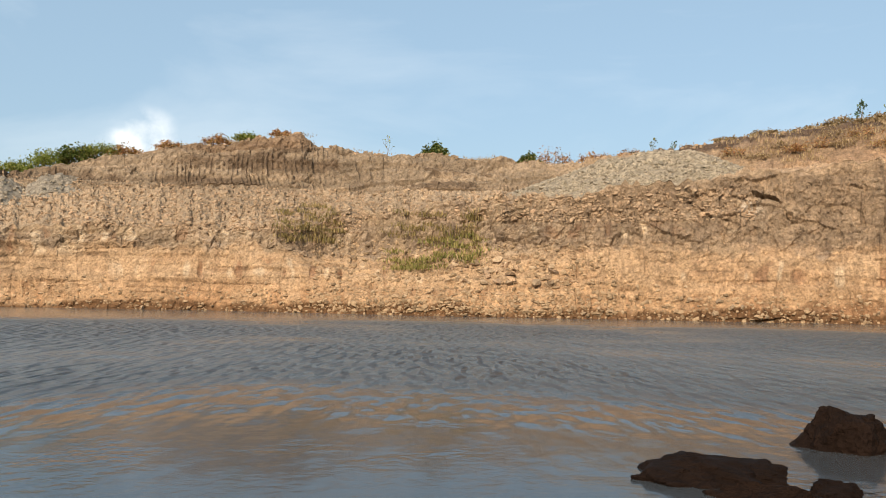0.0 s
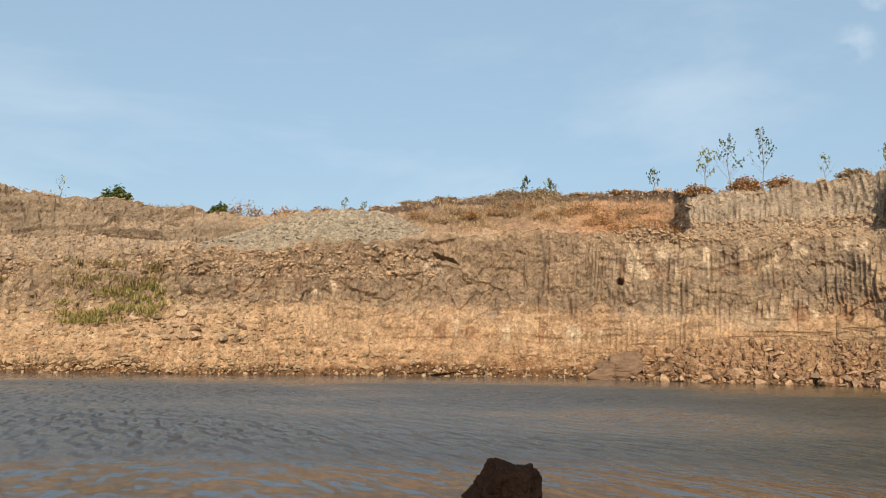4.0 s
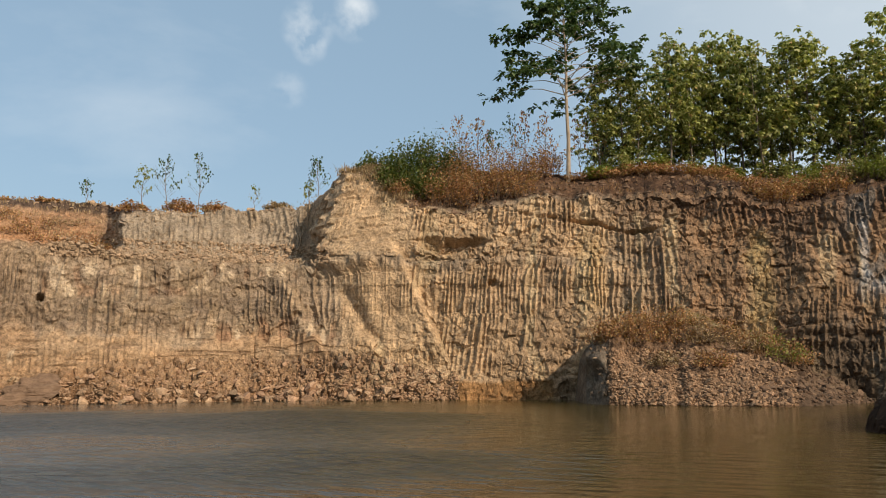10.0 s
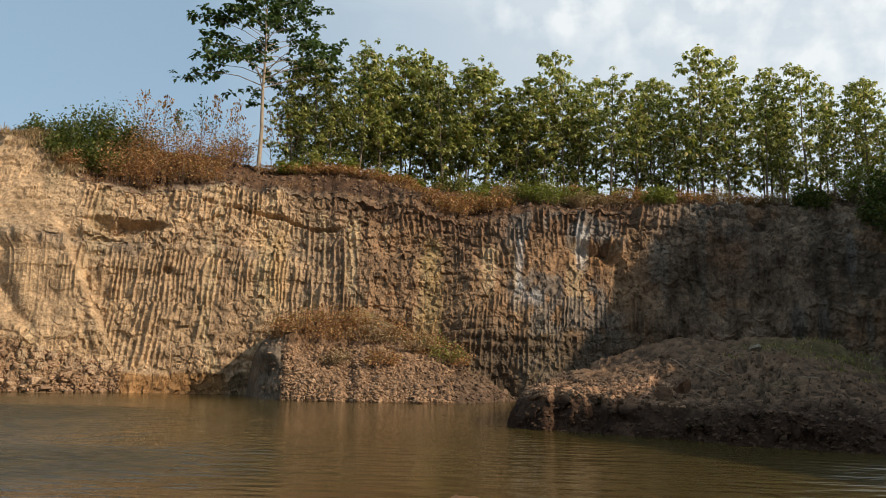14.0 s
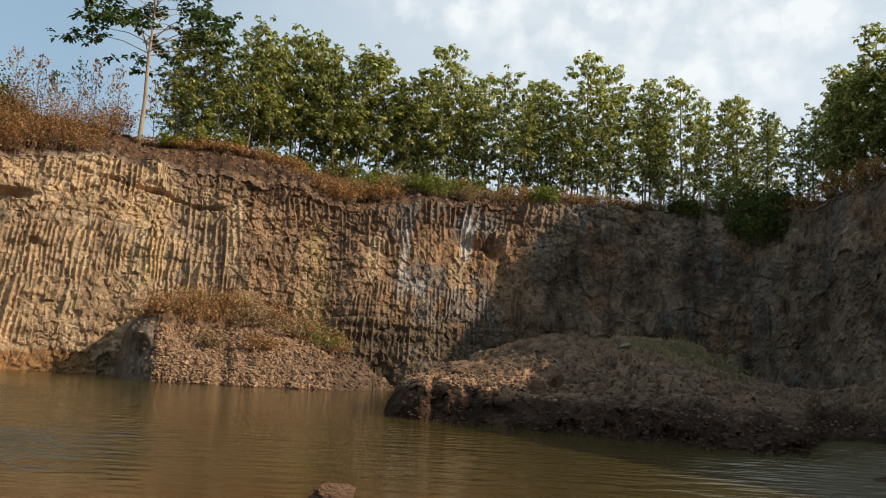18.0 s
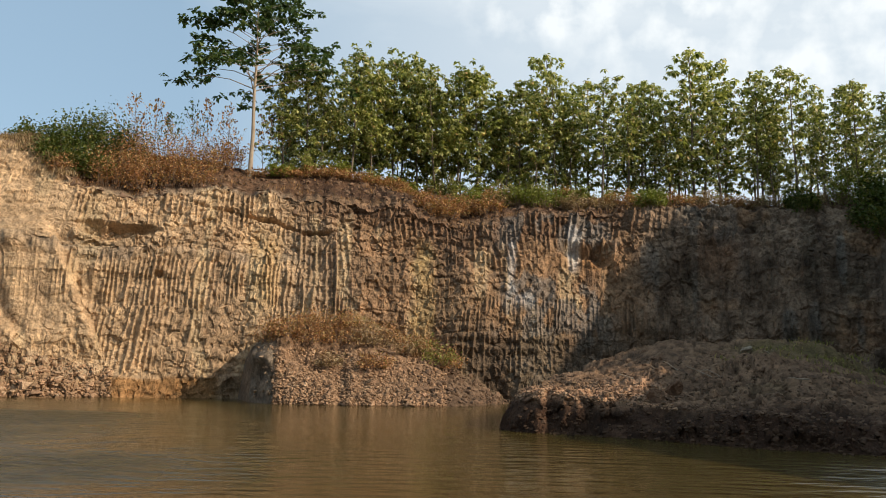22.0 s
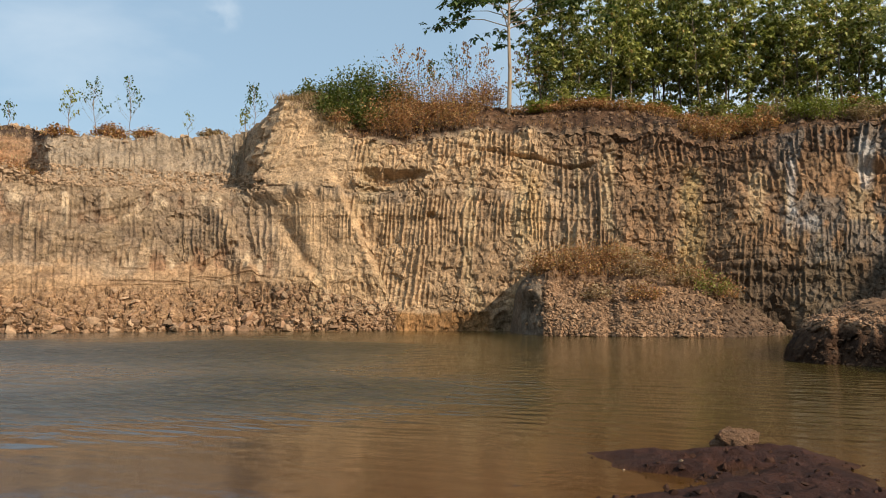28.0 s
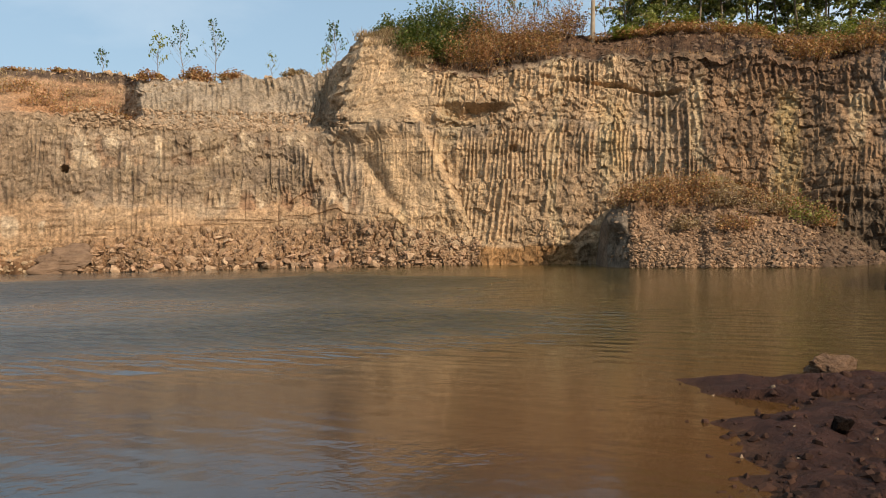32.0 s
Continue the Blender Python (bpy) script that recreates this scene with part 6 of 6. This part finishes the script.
for _ in range(190):
    az = rng.uniform(53.5, 121)
    d = float(np.interp(az, AZ, SHORE + RIM_D)) + rng.uniform(-0.2, 5.0)
    rim_spots.append((spot_at(az, d, on_ground(az, d) - 0.03), 0.5))
scrub_patch("rim_grass", rim_spots[:120], 0.22, GRASS_BROWN, "dry brown grass along the cliff top", 55, 40, 0.022, 0.7)
nose_spots = []
for _ in range(60):
    az = rng.uniform(52.9, 57.5)
    d = float(np.interp(az, AZ, SHORE + RIM_D)) + rng.uniform(-0.1, 1.6)
    nose_spots.append((spot_at(az, d, on_ground(az, d) - 0.03), 0.3))
scrub_patch("nose_grass", nose_spots, 0.42, GRASS_DRY, "dry straw grass hanging over the jutting cliff edge", 59, 46, 0.02, 0.7)
far_spots = []
for _ in range(140):
    az = rng.uniform(-24, 52)
    d = float(np.interp(az, AZ, SHORE + RIM_D)) + rng.uniform(-0.3, 1.5)
    far_spots.append((spot_at(az, d, on_ground(az, d) - 0.03), 0.5))
scrub_patch("plateau_grass", far_spots[:90], 0.18, GRASS_DRY, "dry straw grass along the far rim", 56, 34, 0.022, 0.45)
slope_spots = face_spots(rng, 70, 18, 37, 8.6, 10.9, None, 0.45)
scrub_patch("slope_grass", slope_spots, 0.30, GRASS_DRY, "dry reddish grass on the upper slope", 57, 40, 0.025, 0.5)
spit_spots = []
for _ in range(34):
    az, d = rng.normal(107.5, 2.2), rng.uniform(30, 37)
    spit_spots.append((spot_at(az, d, on_ground(az, d, spit)), 0.45))
scrub_patch("spit_weeds", spit_spots, 0.15, GRASS_GREEN, "low green weeds on the earthen spit", 58, 30, 0.016, 0.9)

# ---- loose stones ----
TAN, OCHRE, RED, GREY, CLOD = (rock_set(m) for m in (ROCK_TAN, ROCK_OCHRE, ROCK_RED, ROCK_GREY, ROCK_CLOD))


def rubble_group(name, label, meshes, places, seed, sink=0.12):
    root = tagged(new(name), label, "rubble")
    strew(root, meshes, places, np.random.default_rng(seed), "stone", sink)
    return root


def face_places(rng, n, az0, az1, el, size0, size1, ob=None, power=2.2):
    out = []
    for _ in range(n):
        az = rng.uniform(az0, az1)
        lo, hi = el(az)
        p, nor = on_face(az, lo + (hi - lo) * rng.uniform() ** 1.3, ob)
        if p is not None:
            out.append((p, size0 + (size1 - size0) * rng.uniform() ** power))
    return out


scree_top = lambda az: (-1.75, float(np.interp(az, [33, 38, 41.5, 54.5, 60], [-0.6, 0.2, 0.8, 1.3, 0.0])))
rubble_group("scree", "tan fallen rocks heaped along the foot of the cliff", TAN + RED, face_places(rng, 300, 34, 60, scree_top, 0.14, 0.75, None, 3.2), 61)
rubble_group("scree", "large fallen blocks half in the water under the cliff", TAN + RED, face_places(rng, 60, 36, 57, lambda az: (-1.85, -1.0), 0.4, 1.1, None, 1.6), 62)
rubble_group("talus", "pale slabs of broken rock lying on the bench slope", OCHRE + TAN, face_places(rng, 300, -28, -6.5, lambda az: (4.0, 6.7), 0.14, 0.6, None, 3.4), 63)
rubble_group("bench_rubble", "loose stones along the bench lip", TAN + OCHRE, face_places(rng, 150, 34, 51.5, lambda az: (7.7, 8.9), 0.18, 0.6), 64)
rubble_group("bench_rubble", "loose stones on the broken edge of the bench", TAN + OCHRE, face_places(rng, 160, -6, 20, lambda az: (5.3, 7.2), 0.18, 0.6), 65)
rubble_group("boulder_pile", "rounded tan boulders on the lower slope", OCHRE + TAN, face_places(rng, 70, 0.5, 9.2, lambda az: (0.5, 2.1), 0.3, 0.95, None, 1.8), 66)
rubble_group("heap_stones", "tan and reddish stones on the rubble heap", RED + TAN, face_places(rng, 300, 70.0, 82.0, lambda az: (-2.0, float(np.interp(az, [71, 76, 82], [2.2, 1.2, -0.4]))), 0.10, 0.36, heap, 2.8), 67)
rubble_group("spit_stones", "reddish clods on the tip of the earthen spit", RED, face_places(rng, 290, 87.4, 98.5, lambda az: (float(np.interp(az, [87, 90, 99], [-1.6, -1.3, -2.0])), -0.5), 0.06, 0.22, spit, 2.6), 68)
rubble_group("spit_stones", "brown clods scattered over the earthen spit", CLOD, face_places(rng, 260, 92, 120, lambda az: (float(np.interp(az, [88, 96, 104, 114, 121], [-1.6, -2.0, -2.3, -3.0, -3.0])), 1.2), 0.05, 0.24, spit, 3.2), 69)
rubble_group("gravel", "coarse grey stones on the gravel pile", GREY, face_places(rng, 220, 5, 20, lambda az: (float(np.interp(az, [4, 13, 20], [6.8, 7.6, 8.2])), float(np.interp(az, [4.6, 8, 11, 13.5, 17.5, 20], [6.9, 7.9, 8.9, 9.5, 9.5, 8.4]))), 0.16, 0.5, pile), 70)
rubble_group("gravel", "dark grey stones on the small gravel heap", GREY, face_places(rng, 240, -31, -23.0, lambda az: (5.2, 7.0), 0.18, 0.6, pile_small), 71)
rubble_group("shore_stones", "small stones along the foot of the ochre cliff", OCHRE, face_places(rng, 200, -28, 33, lambda az: (-1.6, 0.6), 0.15, 0.55), 72)


# ---- the small rubble between them ----
def crumbs(name, label, mat, places, seed):
    """Hundreds of small broken stones, joined."""
    r = np.random.default_rng(seed)
    t = (1 + 5 ** 0.5) / 2
    ico = np.array([(-1, t, 0), (1, t, 0), (-1, -t, 0), (1, -t, 0), (0, -1, t), (0, 1, t), (0, -1, -t), (0, 1, -t), (t, 0, -1), (t, 0, 1), (-t, 0, -1), (-t, 0, 1)]) / 3.8
    tri = np.array([(0, 11, 5), (0, 5, 1), (0, 1, 7), (0, 7, 10), (0, 10, 11), (1, 5, 9), (5, 11, 4), (11, 10, 2), (10, 7, 6), (7, 1, 8), (3, 9, 4), (3, 4, 2), (3, 2, 6), (3, 6, 8), (3, 8, 9), (4, 9, 5), (2, 4, 11), (6, 2, 10), (8, 6, 7), (9, 8, 1)])
    n = len(places)
    P = np.array([tuple(p) for p, _ in places])
    S = np.array([z for _, z in places])
    w = r.uniform(0, 2 * np.pi, n)
    v = ico[None] * (1 + r.normal(0, 0.22, (n, 12, 1))) * r.uniform(0.55, 1.3, (n, 1, 3))
    x = v[..., 0] * np.cos(w)[:, None] - v[..., 1] * np.sin(w)[:, None]
    y = v[..., 0] * np.sin(w)[:, None] + v[..., 1] * np.cos(w)[:, None]
    v = np.stack([x, y, v[..., 2] * 0.8], -1) * S[:, None, None] + P[:, None, :]
    f = tri[None] + (np.arange(n) * 12)[:, None, None]
    return tagged(solid(name, array_mesh(name, v.reshape(-1, 3), f.reshape(-1, 3), smooth_shade=False), mat), label, "rubble", kind="stuff")


crumbs("scree_rubble", "small tan rubble along the foot of the cliff", RUBBLE_RED, face_places(rng, 3000, 33.5, 61, scree_top, 0.07, 0.32, None, 2.2), 81)
crumbs("mound_rubble", "small reddish-tan rubble covering the mound", RUBBLE_RED, face_places(rng, 4500, 71.2, 83.0, lambda az: (-2.2, 1.6), 0.06, 0.24, heap, 2), 82)
crumbs("talus_rubble", "small pale rubble on the bench slope", RUBBLE_TAN, face_places(rng, 4500, -29, -5.5, lambda az: (3.9, 6.9), 0.08, 0.32, None, 2), 83)
crumbs("bench_crumbs", "small rubble on the broken bench edge", RUBBLE_TAN, face_places(rng, 1500, 34, 52, lambda az: (7.6, 8.9), 0.10, 0.36, None, 2), 84)
crumbs("bench_crumbs", "small rubble on the bench slope above the gully", RUBBLE_TAN, face_places(rng, 1500, -6, 21, lambda az: (5.0, 7.0), 0.10, 0.36, None, 2), 85)
crumbs("slope_crumbs", "crumbled ochre rock on the lower slope", RUBBLE_OCHRE, face_places(rng, 1600, -9, 12, lambda az: (-1.4, 3.4), 0.10, 0.4, None, 2), 86)
crumbs("shore_crumbs", "crumbled ochre rock at the waterline", RUBBLE_OCHRE, face_places(rng, 1500, -29, 34, lambda az: (-1.7, 0.0), 0.10, 0.36, None, 2), 87)
crumbs("mound_litter", "dark damp debris at the end of the mound", RUBBLE_BROWN, face_places(rng, 700, 81, 87.3, lambda az: (-2.0, 1.6), 0.08, 0.4, heap, 2.4), 94)
crumbs("tip_rubble", "small reddish rubble on the tip of the spit", RUBBLE_RED, face_places(rng, 900, 87.2, 98.5, lambda az: (float(np.interp(az, [87, 90, 99], [-1.8, -1.5, -2.2])), -0.4), 0.04, 0.15, spit, 2), 95)
crumbs("bank_clods", "dark wet clods on the bank of the spit", crumb_material("wet_clods", (0.085, 0.052, 0.033)), face_places(rng, 1500, 86.5, 120, lambda az: (-4.6, float(np.interp(az, [86, 96, 104, 114, 121], [-1.6, -1.8, -2.2, -2.8, -2.8]))), 0.04, 0.17, spit, 2), 96)
crumbs("spit_crumbs", "small brown clods on the earthen spit", RUBBLE_BROWN, face_places(rng, 2000, 88, 121, lambda az: (float(np.interp(az, [88, 96, 104, 114, 121], [-1.6, -2.0, -2.3, -3.0, -3.0])), 1.6), 0.03, 0.16, spit, 2), 88)
crumbs("gravel_grains", "grey gravel grains on the pile", RUBBLE_GREY, face_places(rng, 1600, 4.2, 20.6, lambda az: (float(np.interp(az, [4, 13, 20], [6.6, 7.4, 8.0])), 9.7), 0.08, 0.26, pile, 2), 89)

crumbs("mud_clods", "dark clods and pebbles trodden into the wet mud", RUBBLE_MUD, face_places(rng, 1100, 70, 98, lambda az: (-19.5, -8.8), 0.012, 0.09, mud, 3.2), 90)
crumbs("pale_chips", "small pale stone chips on the wet mud", RUBBLE_TAN, face_places(rng, 12, 75, 95, lambda az: (-17, -9.0), 0.02, 0.05, mud, 2), 91)

crumbs("soil_rubble", "dark stones and clods on the soil slope below the trees", RUBBLE_BROWN, [(spot_at(a, d, on_ground(a, d)), z) for a, d, z in ((a, float(np.interp(a, AZ, SHORE + RIM_D)) + rng.uniform(0, 5.5), 0.12 + 0.35 * rng.uniform() ** 2) for a in rng.uniform(57, 112, 1500))], 92)
crumbs("rim_rubble", "loose stones along the far rim", RUBBLE_TAN, [(spot_at(a, d, on_ground(a, d)), z) for a, d, z in ((a, float(np.interp(a, AZ, SHORE + RIM_D)) + rng.uniform(-0.4, 1.0), 0.12 + 0.3 * rng.uniform() ** 2) for a in rng.uniform(-22, 51, 700))], 93)

ROCK_BIG = stone_material("cracked_brown_rock", (0.19, 0.122, 0.078), 0.9, 0.1, 0.12, 9.0)


# ---- boulders in the water and on the mud ----
def boulder(name, seed, size, place, turn, mat, label, category="boulder", cuts=10, rough=0.12, depth=(0.24, 0.48)):
    me = rock_mesh(seed, 5, cuts, rough, (1, 1, 1), depth)
    me.materials.append(mat)
    ob = new(name, me)
    ob.matrix_basis = Matrix.LocRotScale(Vector(place), Euler((0, 0, radians(turn))), Vector(size))
    return tagged(ob, label, category)


boulder("boulder", 531, (0.74, 0.70, 0.72), spot_at(25.75, 9.2, 0.0), -30, ROCK_DARK, "wet dark brown boulder standing in the pond", cuts=16, rough=0.10, depth=(0.42, 0.54))
boulder("boulder", 532, (1.25, 0.70, 0.46), spot_at(17.2, 7.15, -0.05), -25, ROCK_DARK, "long low wet boulder in shallow water", cuts=18, rough=0.16, depth=(0.36, 0.54))
boulder("boulder", 533, (0.78, 0.52, 0.36), spot_at(21.6, 6.55, -0.05), -20, ROCK_DARK, "low wet boulder beside a longer one in the water", cuts=18, rough=0.16, depth=(0.36, 0.54))
boulder("boulder", 534, (0.44, 0.36, 0.26), spot_at(25.4, 6.95, -0.03), -10, ROCK_DARK, "small wet stone just breaking the water", cuts=18, rough=0.1, depth=(0.42, 0.56))
boulder("stone", 515, (0.48, 0.36, 0.26), spot_at(83.6, 9.05, 0.07), -84, ROCK_BROWN, "tan-brown stone resting on the wet mud", "stone", cuts=14, rough=0.22)
boulder("stone", 516, (0.20, 0.16, 0.12), spot_at(84.2, 6.3, 0.09), 20, ROCK_DARK, "small dark stone on the trampled mud", "stone")
boulder("boulder", 507, (4.3, 1.9, 2.0), on_face(34.2, -0.9)[0] + Vector((0, 0, -0.1)), -34, ROCK_BIG, "large cracked brown boulder at the foot of the cliff", cuts=18, rough=0.34)
boulder("boulder", 521, (0.62, 0.5, 0.55), spot_at(97.0, 23.6, 1.05), 20, ROCK_BROWN, "rounded brown boulder on the earthen spit", rough=0.08)
boulder("boulder", 522, (0.55, 0.5, 0.5), spot_at(98.3, 25.2, 1.2), 70, ROCK_BROWN, "rounded brown boulder beside another on the spit", rough=0.08)
boulder("boulder", 523, (0.4, 0.3, 0.3), spot_at(103.0, 33.0, on_ground(103.0, 33.0, spit) + 0.06), 70, ROCK_GREY, "pale grey stone on top of the earthen spit", rough=0.1)


# ---- dry sticks lying on the spit ----
def stick(az, d, length, turn, rise, label):
    r = np.random.default_rng(int(az * 10))
    p = spot_at(az, d, on_ground(az, d, spit) + 0.03)
    w, length = radians(turn), length * 0.38
    pts = [p + Vector((math.cos(w) * length * t, math.sin(w) * length * t, length * rise * t)) + Vector(tuple(r.normal(0, 0.03, 3))) for t in (0, 0.35, 0.7, 1.0)]
    return tagged(solid("stick", array_mesh("stick", *tube(pts, [0.022, 0.018, 0.013, 0.007], 5)), BARK_PALE), label, "stick", "dry sticks on the spit")


for az, d, length, turn, rise in ((100.6, 27.5, 1.7, 80, 0.55), (101.2, 27.3, 1.4, 100, 0.5), (98.6, 28.5, 1.3, 60, 0.6), (97.4, 29.5, 1.2, 120, 0.5), (104.6, 31.5, 0.9, 70, 1.0), (104.9, 31.6, 0.9, 110, 1.0), (106.5, 26.5, 1.5, 100, 0.15), (95.6, 27.0, 1.4, 75, 0.25), (109.0, 24.0, 1.2, 60, 0.2)):
    stick(az, d, length, turn, rise, "pale dry stick lying on the earthen spit")
